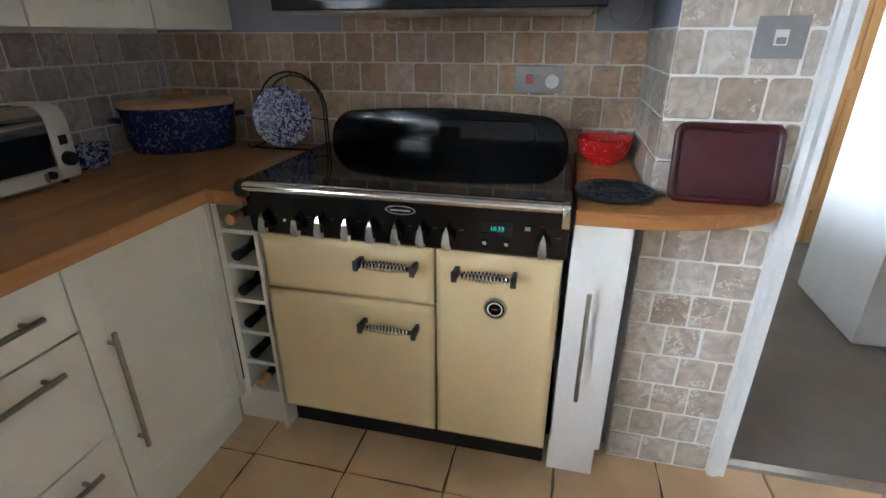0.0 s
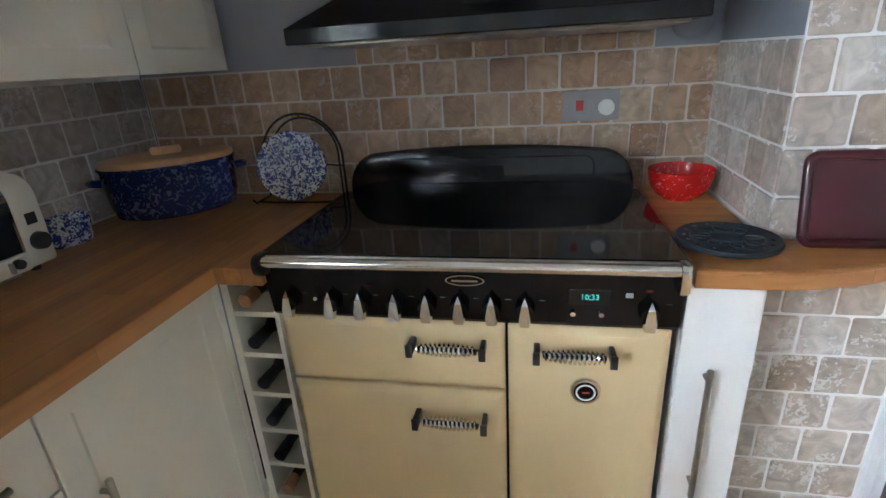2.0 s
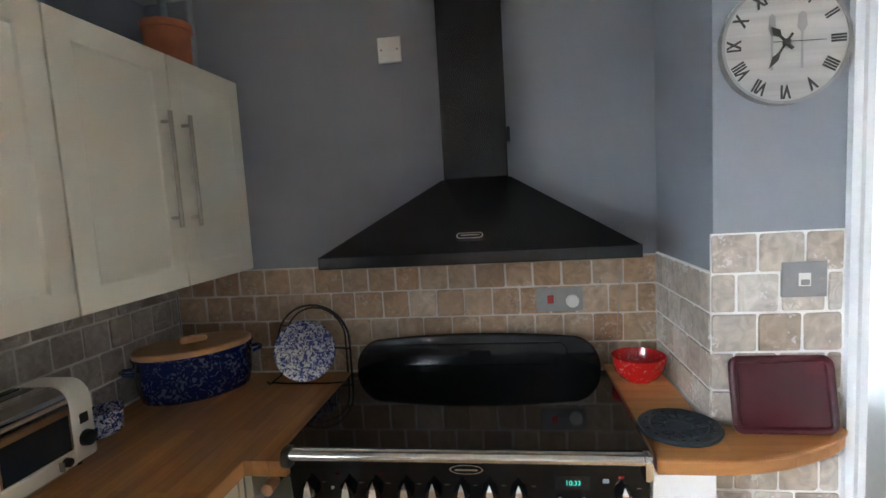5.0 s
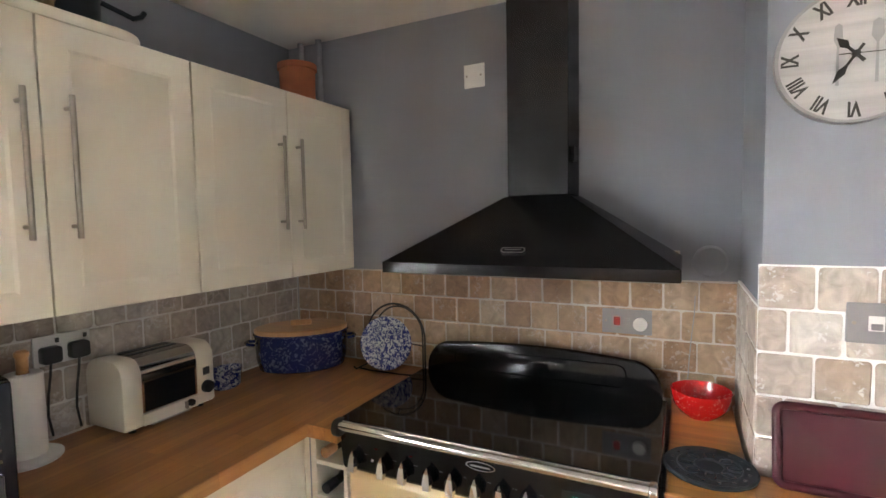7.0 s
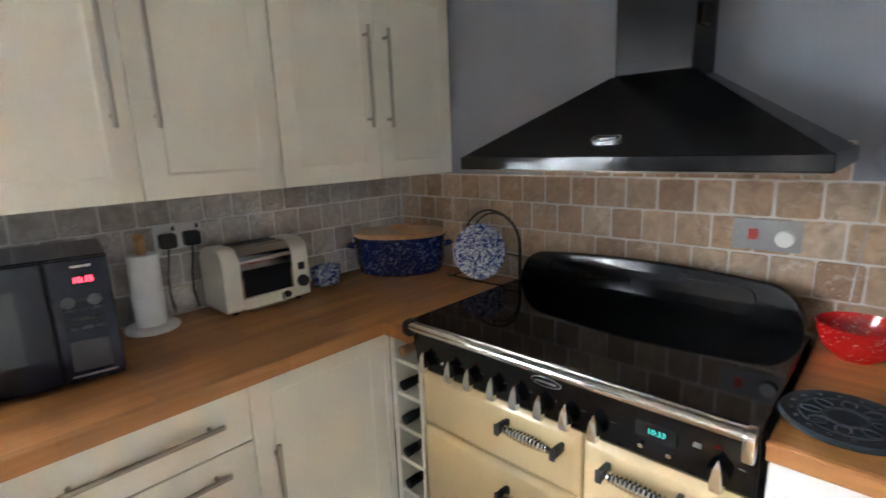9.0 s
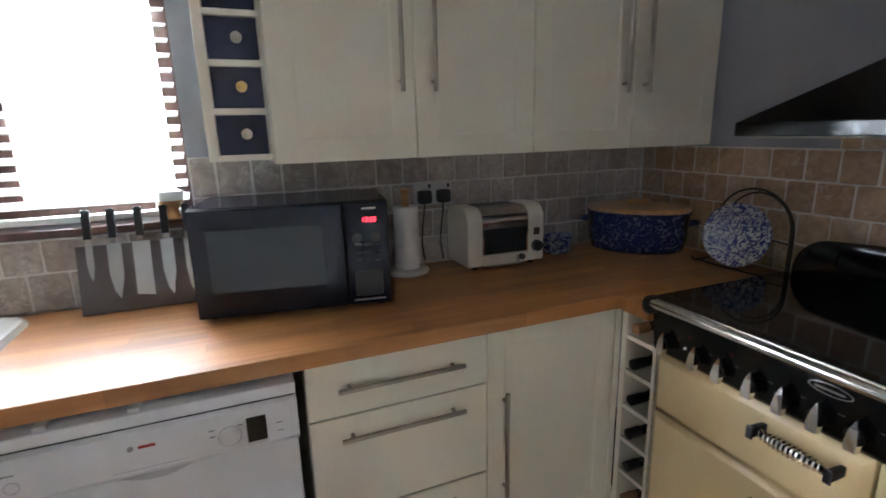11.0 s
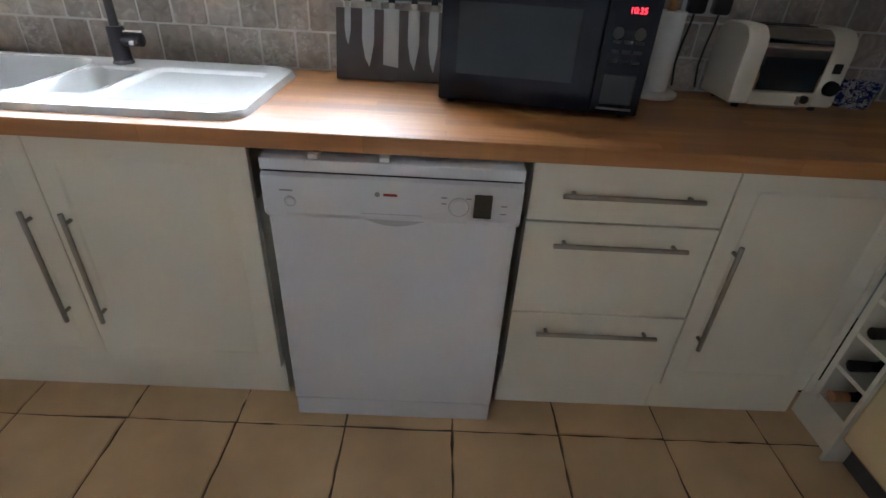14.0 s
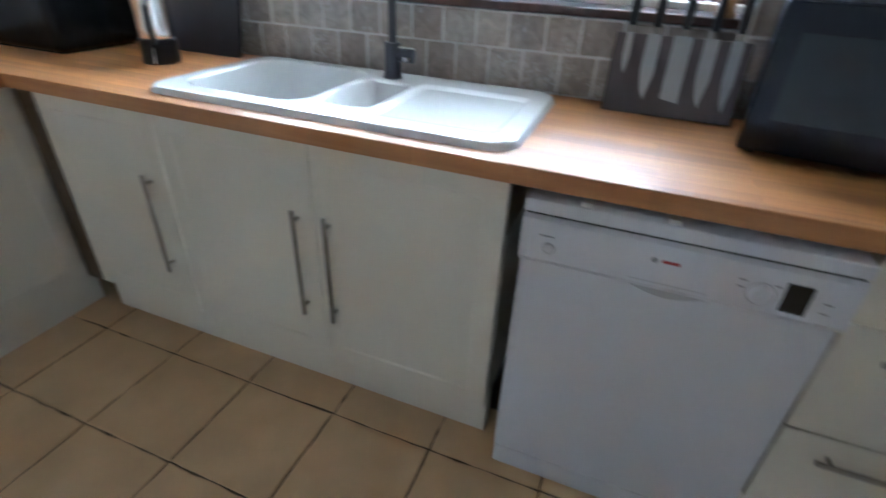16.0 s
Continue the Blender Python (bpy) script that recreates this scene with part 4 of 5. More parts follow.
part("chimney", box(1.112, 1.322, -0.185, 0.0, 1.606, CEIL - 0.002, 0.004), M_BLACKSATIN, hood)
part("underside", box(HX0 + 0.03, HX1 - 0.03, HYF + 0.03, -0.02, HZ - 0.006, HZ, 0.002), M_STEEL, hood, "steel grease filters under the hood")
part("slider_switch", box(1.322, 1.334, -0.15, -0.10, 1.72, 1.77, 0.003), M_BLACKPLASTIC, hood)
bm = prism(round_rect(-0.038, 0.038, -0.012, 0.012, 0.0115, 6), -0.004, 0.004, "z")
slope = math.degrees(math.atan2(1.606 - HZ - 0.036, -0.195 - HYF))
bmesh.ops.transform(bm, matrix=pose(1.207, HYF + 0.050, HZ + 0.036 + 0.046 * math.tan(radians(slope)) + 0.003, slope, 0, 0), verts=bm.verts)
hb = part("badge", bm, M_CHROME, hood, "oval chrome maker's badge")
bm = prism(round_rect(-0.034, 0.034, -0.0085, 0.0085, 0.008, 6), 0.003, 0.0048, "z")
bmesh.ops.transform(bm, matrix=pose(1.207, HYF + 0.050, HZ + 0.036 + 0.046 * math.tan(radians(slope)) + 0.003, slope, 0, 0), verts=bm.verts)
part("badge_field", bm, M_BLACK, hb)
bm = box(-0.026, 0.026, -0.002, 0.002, 0.0046, 0.0056)
bmesh.ops.transform(bm, matrix=pose(1.207, HYF + 0.050, HZ + 0.036 + 0.046 * math.tan(radians(slope)) + 0.003, slope, 0, 0), verts=bm.verts)
part("badge_bar", bm, M_CHROME, hb)

# ---------------------------------------------------------------- wall cupboards
UX, UZ0, UZ1 = 0.322, 1.320, 2.025


def wall_unit(y0, ym, y1, h0, h1, label):
    u = thing("wall_cupboard", (0.16, ym, UZ0), label, "cabinet", "wall cupboards")
    part("body", box(WX, UX - 0.021, y0 + 0.0005, y1 - 0.0005, UZ0 + 0.002, UZ1 - 0.002), M_CREAM, u)
    for a, c, hy in ((y0 + 0.002, ym - 0.002, h0), (ym + 0.002, y1 - 0.002, h1)):
        d = part("door", panel_front("x", UX, a, c, UZ0, UZ1, 0.02, rail=0.088, sink=0.0038), M_CREAM, u)
        bar_handle(d, (UX + 0.030, hy, 1.505), (UX + 0.030, hy, 1.848), (0.032, 0, 0))


wall_unit(-0.802, -0.404, -0.012, -0.452, -0.360, "cream double wall cupboard with panelled doors")
wall_unit(-1.602, -1.201, -0.804, -1.247, -1.148, "cream double wall cupboard with panelled doors")
cub = thing("cubby_shelf", (0.16, -1.68, UZ0), "narrow open cubby rack holding navy boxes", "shelf")
CZ0, CPITCH = 1.333, 0.1165
part("side", box(WX, UX, -1.760, -1.735, CZ0, UZ1, 0.001), M_CREAM, cub)
part("side", box(WX, UX - 0.022, -1.611, -1.6035, CZ0, UZ1), M_CREAM, cub)
part("back", box(WX, WX + 0.012, -1.735, -1.611, CZ0, UZ1), M_CREAM, cub)
for i in range(7):
    z = CZ0 + i * CPITCH
    part("shelf", box(WX + 0.012, UX - 0.001, -1.735, -1.6115, z, min(z + 0.015, UZ1), 0.001), M_CREAM, cub)
for i in range(6):
    z = CZ0 + i * CPITCH + 0.0155
    top = min(z + 0.099, UZ1 - 0.004)
    bxo = thing("navy_box", (0.2, -1.6735, z), "small navy gift box with a round gold stopper" if i % 2 else "small navy gift box with a round silver stopper", "box", "navy boxes in the cubby rack")
    part("box", box(0.04, UX - 0.006, -1.733, -1.6135, z, top, 0.002), M_NAVY, bxo)
    stop = part("stopper", cyl((UX - 0.008, -1.664, z + 0.052), (UX + 0.003, -1.664, z + 0.052), 0.0135, seg=22, bevel=0.002), M_BRASS if i % 2 else M_STEEL, bxo, "round metal stopper", smooth=True)
    part("boss", cyl((UX + 0.002, -1.664, z + 0.052), (UX + 0.006, -1.664, z + 0.052), 0.007, 0.005, 16), M_BRASS if i % 2 else M_STEEL, stop, smooth=True)

# things on top of the wall cupboards
tray = thing("cream_tray", (0.16, -1.32, UZ1), "long cream tray with rounded ends on the cupboards", "tray")
part("tray", prism(round_rect(-0.01, UX - 0.005, -1.72, -0.905, (0.03, 0.03, 0.10, 0.10), 8), UZ1 + 0.001, UZ1 + 0.034, bevel=0.008), M_TOASTER, tray, smooth=True)
bk = thing("basket", (0.17, -1.28, UZ1 + 0.034), "low woven basket on the tray", "basket")
part("weave", lathe([(0, 0), (0.115, 0), (0.135, 0.02), (0.15, 0.07), (0.145, 0.075), (0.13, 0.022), (0, 0.012)], (0.17, -1.28, UZ1 + 0.034), 32, 0.95, 1.5), M_BASKET, bk, smooth=True)
pn = thing("iron_pan", (0.2, -1.12, UZ1 + 0.034), "dark iron pan with a curved handle", "pan")
part("pan", lathe([(0, 0), (0.065, 0), (0.085, 0.03), (0.088, 0.085), (0.083, 0.085), (0.06, 0.008), (0, 0.006)], (0.2, -1.07, UZ1 + 0.034), 28, 0.9, 0.9), M_IRON, pn, smooth=True)
part("handle", tube([(0.27, -1.02, UZ1 + 0.10), (0.29, -0.985, UZ1 + 0.085), (0.30, -0.955, UZ1 + 0.075), (0.305, -0.935, UZ1 + 0.085), (0.305, -0.925, UZ1 + 0.10)], 0.007, 8), M_IRON, pn, smooth=True)
tp = thing("terracotta_pot", (0.20, -0.17, UZ1), "tall terracotta pot on the wall cupboard", "pot")
part("pot", lathe([(0, 0), (0.065, 0), (0.072, 0.01), (0.075, 0.15), (0.082, 0.152), (0.082, 0.175), (0.072, 0.177), (0.066, 0.15), (0.06, 0.02), (0, 0.015)], (0.17, -0.17, UZ1), 32), M_TERRA, tp, smooth=True)
for px in (0.06, 0.165):
    pp = tagged(part("pipe", cyl((px, -0.02, UZ1 - 0.1), (px, -0.02, CEIL), 0.014, seg=18), M_WALL, None, "painted vertical pipe in the wall corner", smooth=True), category="pipe", group="corner pipes")
# ---------------------------------------------------------------- sink and tap
sink = thing("sink", (0.28, -2.86, WTT), "white ceramic inset sink with two bowls and drainer", "sink")
SX0, SX1, SY0, SY1 = 0.018, 0.556, -3.352, -2.284


def smooth01(t):
    t = max(0.0, min(1.0, t))
    return t * t * (3 - 2 * t)


def rr_dist(x, y, x0, x1, y0, y1, r):
    """Signed distance to a rounded rectangle, negative inside."""
    qx, qy = abs(x - (x0 + x1) / 2) - (x1 - x0) / 2 + r, abs(y - (y0 + y1) / 2) - (y1 - y0) / 2 + r
    return math.hypot(max(qx, 0), max(qy, 0)) + min(max(qx, qy), 0) - r


def sink_height(x, y):
    edge = -rr_dist(x, y, SX0, SX1, SY0, SY1, 0.075)
    h = WTT + 0.018 * math.sqrt(max(0.0, min(1.0, edge / 0.018)) * (2 - max(0.0, min(1.0, edge / 0.018))))
    h -= 0.165 * smooth01(-rr_dist(x, y, 0.070, 0.492, -3.285, -2.872, 0.09) / 0.045)
    h -= 0.085 * smooth01(-rr_dist(x, y, 0.165, 0.452, -2.852, -2.690, 0.045) / 0.034)
    drain = -rr_dist(x, y, 0.140, 0.480, -2.672, -2.345, 0.03)
    h -= 0.009 * smooth01(drain / 0.010)
    return h


bm = bmesh.new()
NX, NY = 60, 120
rows = []
for i in range(NX + 1):
    rw = []
    for j in range(NY + 1):
        x, y = SX0 + (SX1 - SX0) * i / NX, SY0 + (SY1 - SY0) * j / NY
        dd = rr_dist(x, y, SX0, SX1, SY0, SY1, 0.075)
        if dd > 0:
            cx = SX0 + 0.075 if x < 0.28 else SX1 - 0.075
            cy = SY0 + 0.075 if y < -2.86 else SY1 - 0.075
            v = Vector((x - cx, y - cy)).normalized() * 0.075
            x, y = cx + v.x, cy + v.y
        rw.append(bm.verts.new((x, y, sink_height(x, y))))
    rows.append(rw)
for i in range(NX):
    for j in range(NY):
        bm.faces.new((rows[i][j], rows[i + 1][j], rows[i + 1][j + 1], rows[i][j + 1]))
bmesh.ops.remove_doubles(bm, verts=bm.verts, dist=0.0004)
bmesh.ops.recalc_face_normals(bm, faces=bm.faces)
part("basin", bm, M_SINK, sink, smooth=True)
for wx, wy, wz in ((0.275, -3.08, WTT - 0.147), (0.305, -2.77, WTT - 0.067)):
    part("waste", lathe([(0, 0.001), (0.030, 0.0015), (0.038, 0.004), (0.040, 0.0005), (0.040, 0.0)], (wx, wy, wz), 28), M_STEEL, sink, "steel waste", smooth=True)

tap = thing("mixer_tap", (0.088, -2.815, WTT + 0.018), "gunmetal mixer tap with a tall swan neck", "tap")
TZ = WTT + 0.0175
part("body", lathe([(0, 0), (0.029, 0), (0.030, 0.004), (0.027, 0.008), (0.0255, 0.012), (0.0245, 0.100), (0.022, 0.104), (0, 0.104)], (0.088, -2.815, TZ), 28), M_GUN, tap, smooth=True)
neck = [(0.088, -2.815, TZ + 0.10), (0.088, -2.815, TZ + 0.27)] + [(0.088 + 0.085 * (1 - math.cos(math.pi * k / 12)), -2.815, TZ + 0.27 + 0.085 * math.sin(math.pi * k / 12)) for k in range(1, 13)] + [(0.258, -2.815, TZ + 0.23)]
part("neck", tube(neck, 0.0125, 14), M_GUN, tap, smooth=True)
part("valve", cyl((0.088, -2.80, TZ + 0.068), (0.088, -2.742, TZ + 0.068), 0.019, seg=22, bevel=0.003), M_GUN, tap, smooth=True)
part("lever", box(0.078, 0.135, -2.760, -2.746, TZ + 0.06, TZ + 0.072, 0.003), M_CHROME, tap, "chrome lever")
part("lever", box(0.080, 0.096, -2.795, -2.735, TZ + 0.087, TZ + 0.094, 0.003), M_CHROME, tap, "chrome lever")

tap.location.x += 0.020
tap.location.y += 0.022

# ---------------------------------------------------------------- on the west worktop
Z = WTT
kb = thing("knife_board", (0, 0, 0), "magnetic knife board with black-handled steel knives", "knife holder")
kb.matrix_basis = pose(0.085, -1.992, Z + 0.0005, 0, -14, 0)
part("board", box(-0.014, 0.0, -0.165, 0.165, 0.002, 0.204, 0.002), M_KNIFEBOARD, kb)
part("foot", box(-0.055, -0.014, -0.15, 0.15, 0.003, 0.014, 0.002), M_KNIFEBOARD, kb)
for ky, length, wide, blunt in ((-0.130, 0.105, 0.018, 0), (-0.068, 0.165, 0.036, 0), (0.002, 0.165, 0.046, 1), (0.070, 0.170, 0.034, 0), (0.130, 0.175, 0.028, 0)):
    top = 0.206
    if blunt:
        outl = [(ky - wide / 2, top), (ky - wide / 2, top - length + 0.008), (ky + wide / 2, top - length), (ky + wide / 2, top)]
    else:
        outl = [(ky - wide / 2, top), (ky - wide / 2, top - length * 0.55), (ky - wide / 4, top - length * 0.85), (ky + wide / 8, top - length), (ky + wide / 2, top - length * 0.6), (ky + wide / 2, top)]
    kn = part("blade", prism(outl, 0.0005, 0.0028, "x"), M_BLADE, kb)
    part("bolster", box(-0.004, 0.0065, ky - 0.008, ky + 0.008, top, top + 0.016, 0.002), M_STEEL, kn)
    hd = part("grip", prism([(ky - 0.010, top + 0.016), (ky + 0.010, top + 0.016), (ky + 0.011, top + 0.06), (ky + 0.009, top + 0.085), (ky + 0.013, top + 0.096), (ky + 0.006, top + 0.104), (ky - 0.010, top + 0.101), (ky - 0.011, top + 0.06)], -0.006, 0.009, "x", bevel=0.003), M_BLACKPLASTIC, kn, "black riveted grip", smooth=True)

mw = thing("microwave", (0, 0, 0), "black microwave oven with a red digital clock", "microwave")
mw.matrix_basis = pose(0.338, -1.578, Z, 0, 0, -9) @ Matrix.Diagonal((1.0, 0.972, 1.03, 1.0))
part("body", box(-0.30, -0.012, -0.272, 0.272, 0.012, 0.305, 0.006), M_MW, mw)
md = part("door", box(-0.012, 0.008, -0.270, 0.142, 0.014, 0.303, 0.004), M_MW, mw)
part("window", box(0.006, 0.0095, -0.225, 0.085, 0.082, 0.250, 0.001), M_MWWIN, md, "dark see-through door window")
mp_ = part("control_panel", box(-0.012, 0.008, 0.144, 0.270, 0.014, 0.303, 0.004), M_MW, mw)
text_mesh("digits", "10:35", 0.019, M_REDLED, mp_, Matrix.Translation((0.0095, 0.215, 0.254)) @ FACE_X, "red glowing clock digits")
part("maker_bar", box(0.007, 0.0092, 0.195, 0.235, 0.283, 0.288), M_PLATE, mp_)
for r_ in range(4):
    for c_ in range(3):
        part("key", box(0.007, 0.0092, 0.168 + c_ * 0.028, 0.190 + c_ * 0.028, 0.138 + r_ * 0.022, 0.146 + r_ * 0.022), M_SCREEN, mp_)
# Button pad and strip; part of their paleness is a reflection built as solid pieces.
part("door_button", box(0.006, 0.0115, 0.166, 0.246, 0.040, 0.112, 0.003), M_MWPAD, mp_, "grey door release button, partly a modelled reflection")
part("button_strip", box(0.007, 0.0105, 0.160, 0.252, 0.026, 0.031, 0.001), M_PLATE, mp_)
for ky_, kz_ in ((0.178, 0.205), (0.232, 0.205)):
    part("round_key", cyl((0.006, ky_, kz_), (0.0105, ky_, kz_), 0.014, 0.0125, 22, 0.001), M_MWPAD, mp_, smooth=True)
for fx_, fy_ in ((-0.27, -0.24), (-0.27, 0.24), (-0.04, -0.24), (-0.04, 0.24)):
    part("foot", cyl((fx_, fy_, 0), (fx_, fy_, 0.014), 0.012, seg=14), M_BLACKPLASTIC, mw)

pt = thing("paper_towel_holder", (0.065, -1.165, Z), "white paper towel roll on a round wooden stand", "paper towel")
part("base", lathe([(0, 0), (0.074, 0), (0.078, 0.004), (0.078, 0.012), (0.072, 0.016), (0, 0.016)], (0.065, -1.165, Z), 36), M_WPLASTIC, pt, smooth=True)
part("roll", lathe([(0.018, 0.018), (0.042, 0.018), (0.044, 0.022), (0.044, 0.240), (0.041, 0.243), (0.018, 0.243)], (0.065, -1.165, Z), 32), M_PAPER, pt, smooth=True)
part("dowel", lathe([(0, 0.016), (0.014, 0.016), (0.014, 0.285), (0.017, 0.29), (0.017, 0.300), (0.010, 0.306), (0, 0.307)], (0.065, -1.165, Z), 20), M_LID, pt, smooth=True)

ts = thing("toaster", (0.07, -0.81, Z), "cream retro toaster with chrome middle and dark knobs", "toaster")
TX0, TX1, TY0, TY1, TT = -0.008, 0.180, -0.976, -0.660, Z + 0.228
shape = round_rect(TX0, TX1, Z + 0.014, TT, (0.01, 0.012, 0.055, 0.055), 8)
part("end_panel", prism(shape, TY0, TY0 + 0.062, "y", bevel=0.008), M_TOASTER, ts, smooth=True)
part("end_panel", prism(shape, TY1 - 0.068, TY1, "y", bevel=0.008), M_TOASTER, ts, smooth=True)
inner = round_rect(TX0 + 0.003, TX1 - 0.004, Z + 0.05, TT - 0.004, (0.01, 0.01, 0.052, 0.052), 8)
part("shell", prism(inner, TY0 + 0.06, TY1 - 0.066, "y"), M_CHROME, ts, "polished chrome middle", smooth=True)
part("front_strip", box(TX0 + 0.002, TX1 - 0.001, TY0 + 0.06, TY1 - 0.066, Z + 0.014, Z + 0.052, 0.003), M_TOASTER, ts)
part("warming_window", box(TX1 - 0.006, TX1 - 0.0025, TY0 + 0.068, TY1 - 0.074, Z + 0.058, Z + 0.150), M_MWWIN, ts)
for sx_ in (0.045, 0.085, 0.125):
    part("slot", box(sx_ - 0.011, sx_ + 0.011, TY0 + 0.075, TY1 - 0.08, TT - 0.006, TT - 0.0025 + (0.0 if sx_ != 0.125 else -0.006)), M_BLACKPLASTIC, ts)
part("timer_knob", cyl((TX1 - 0.002, TY1 - 0.033, Z + 0.072), (TX1 + 0.016, TY1 - 0.033, Z + 0.072), 0.022, 0.020, 26, 0.002), M_BLACKPLASTIC, ts, smooth=True)
part("selector_knob", cyl((TX1 - 0.002, TY1 - 0.098, Z + 0.037), (TX1 + 0.014, TY1 - 0.098, Z + 0.037), 0.012, 0.011, 20, 0.002), M_BLACKPLASTIC, ts, smooth=True)
part("switch_window", box(TX1 - 0.002, TX1 + 0.0015, TY1 - 0.046, TY1 - 0.020, Z + 0.113, Z + 0.140, 0.001), M_BLACKPLASTIC, ts)
part("lever", box(TX1 - 0.001, TX1 + 0.012, TY1 - 0.118, TY1 - 0.113, Z + 0.022, Z + 0.046, 0.001), M_STEEL, ts)
part("crumb_tray", box(TX0 + 0.02, TX1 - 0.01, TY0 + 0.09, TY1 - 0.09, Z + 0.006, Z + 0.0135), M_STEEL, ts)
for fx_ in (TX0 + 0.03, TX1 - 0.03):
    for fy_ in (TY0 + 0.04, TY1 - 0.04):
        part("foot", cyl((fx_, fy_, Z), (fx_, fy_, Z + 0.0145), 0.011, seg=14), M_BLACKPLASTIC, ts)

so = thing("double_socket", (WX, -1.033, 1.168), "steel double wall socket with two black plugs", "socket")
sx = WX + 0.006
part("plate", box(sx - 0.003, sx + 0.005, -1.110, -0.957, 1.124, 1.212, 0.002), M_SOCKET, so)
for py_ in (-1.073, -0.997):
    pl = part("plug", prism(round_rect(py_ - 0.026, py_ + 0.026, 1.132, 1.182, 0.010, 5), sx + 0.004, sx + 0.034, "x", bevel=0.004), M_BLACKPLASTIC, so, "black mains plug", smooth=True)
    part("cable", tube([(sx + 0.018, py_, 1.134), (sx + 0.020, py_ - 0.004, 1.10), (sx + 0.022, py_ - 0.014, 1.04), (sx + 0.018, py_ - 0.016, 0.98), (sx + 0.016, py_ - 0.006, 0.915)], 0.0035, 8), M_BLACKPLASTIC, pl, smooth=True)
    part("rocker", box(sx + 0.004, sx + 0.008, py_ + 0.020, py_ + 0.030, 1.188, 1.202, 0.001), M_BLACKPLASTIC, so)

so.location.y += 0.008

rk = thing("patterned_dish", (0.075, -0.525, Z), "small blue and white patterned dish", "dish")
part("dish", lathe([(0, 0), (0.040, 0), (0.046, 0.006), (0.052, 0.075), (0.048, 0.075), (0.042, 0.010), (0, 0.008)], (0.075, -0.525, Z), 32, 0.95, 1.25), M_SPAT_WHITE, rk, smooth=True)

pot = thing("stock_pot", (0, 0, 0), "oval blue spatterware pot with a wooden lid", "pot")
pot.matrix_basis = pose(0.165, -0.198, Z, 0, 0, 42)
part("pot", lathe([(0, 0), (0.165, 0), (0.178, 0.006), (0.190, 0.05), (0.196, 0.150), (0.202, 0.158), (0.200, 0.163), (0.186, 0.150), (0.176, 0.012), (0, 0.01)], (0, 0, 0), 56, 1.0, 0.66), M_SPAT_BLUE, pot, smooth=True)
ld = part("lid", lathe([(0, 0.160), (0.190, 0.160), (0.196, 0.164), (0.197, 0.178), (0.190, 0.183), (0, 0.184)], (0, 0, 0), 56, 1.0, 0.66), M_LID, pot, "oval beech lid", smooth=True)
part("knob", prism(round_rect(-0.045, 0.045, 0.184, 0.208, 0.009, 5), -0.011, 0.011, "y", bevel=0.004), M_LID, ld, smooth=True)
for s_ in (-1, 1):
    part("handle", tube([(s_ * 0.193, -0.035, 0.118), (s_ * 0.222, -0.030, 0.122), (s_ * 0.230, 0.0, 0.123), (s_ * 0.222, 0.030, 0.122), (s_ * 0.193, 0.035, 0.118)], 0.007, 8), M_SPAT_BLUE, pot, smooth=True)

ps = thing("plate_stand", (0.525, -0.085, Z), "black wire arched plate stand on the worktop", "plate stand")
arch = [(0.525 - 0.142, -0.055, Z + 0.004), (0.525 - 0.142, -0.055, Z + 0.12)] + [(0.525 - 0.142 * math.cos(math.pi * k / 20), -0.055, Z + 0.135 + 0.142 * math.sin(math.pi * k / 20)) for k in range(21)] + [(0.525 + 0.142, -0.055, Z + 0.12), (0.525 + 0.142, -0.055, Z + 0.004)]
part("arch", tube(arch, 0.0042, 8), M_WIRE, ps, smooth=True)
back_arch = [(0.525 - 0.118, -0.030, Z + 0.004), (0.525 - 0.118, -0.030, Z + 0.12)] + [(0.525 - 0.118 * math.cos(math.pi * k / 20), -0.030, Z + 0.140 + 0.122 * math.sin(math.pi * k / 20)) for k in range(21)] + [(0.525 + 0.118, -0.030, Z + 0.12), (0.525 + 0.118, -0.030, Z + 0.004)]
part("back_arch", tube(back_arch, 0.0036, 8), M_WIRE, ps, smooth=True)
for k in (3, 10, 17):
    part("spacer", tube([arch[k + 2], back_arch[k + 2]], 0.003, 6), M_WIRE, ps, smooth=True)
for fx_ in (0.383, 0.667):
    part("foot", tube([(fx_, -0.055, Z + 0.004), (fx_, -0.15, Z + 0.004), (fx_, -0.165, Z + 0.018)], 0.0035, 8), M_WIRE, ps, smooth=True)
part("ledge", tube([(0.383, -0.135, Z + 0.005), (0.45, -0.145, Z + 0.005), (0.60, -0.145, Z + 0.005), (0.667, -0.135, Z + 0.005)], 0.0035, 8), M_WIRE, ps, smooth=True)
part("crossbar", tube([(0.384, -0.055, Z + 0.105), (0.525, -0.050, Z + 0.115), (0.666, -0.055, Z + 0.105)], 0.003, 8), M_WIRE, ps, smooth=True)
ps.location.x += 0.034
plt = thing("patterned_plate", (0, 0, 0), "round blue and white patterned plate on a stand", "plate")
plt.matrix_basis = pose(0.548, -0.112, Z + 0.118, 79, 0, 16) @ Matrix.Scale(0.92, 4)
part("plate", lathe([(0, 0.004), (0.075, 0.003), (0.095, 0.010), (0.119, 0.017), (0.121, 0.015), (0.098, 0.004), (0.078, -0.003), (0, -0.003)], (0, 0, 0), 48), M_SPAT_WHITE, plt, smooth=True)

# west end of the worktop
cf = thing("coffee_press", (0.245, -3.60, Z), "black and steel coffee press jug", "jug")
part("base", lathe([(0, 0), (0.058, 0), (0.060, 0.004), (0.058, 0.075), (0.054, 0.08), (0, 0.08)], (0.245, -3.60, Z), 30), M_BLACKPLASTIC, cf, smooth=True)
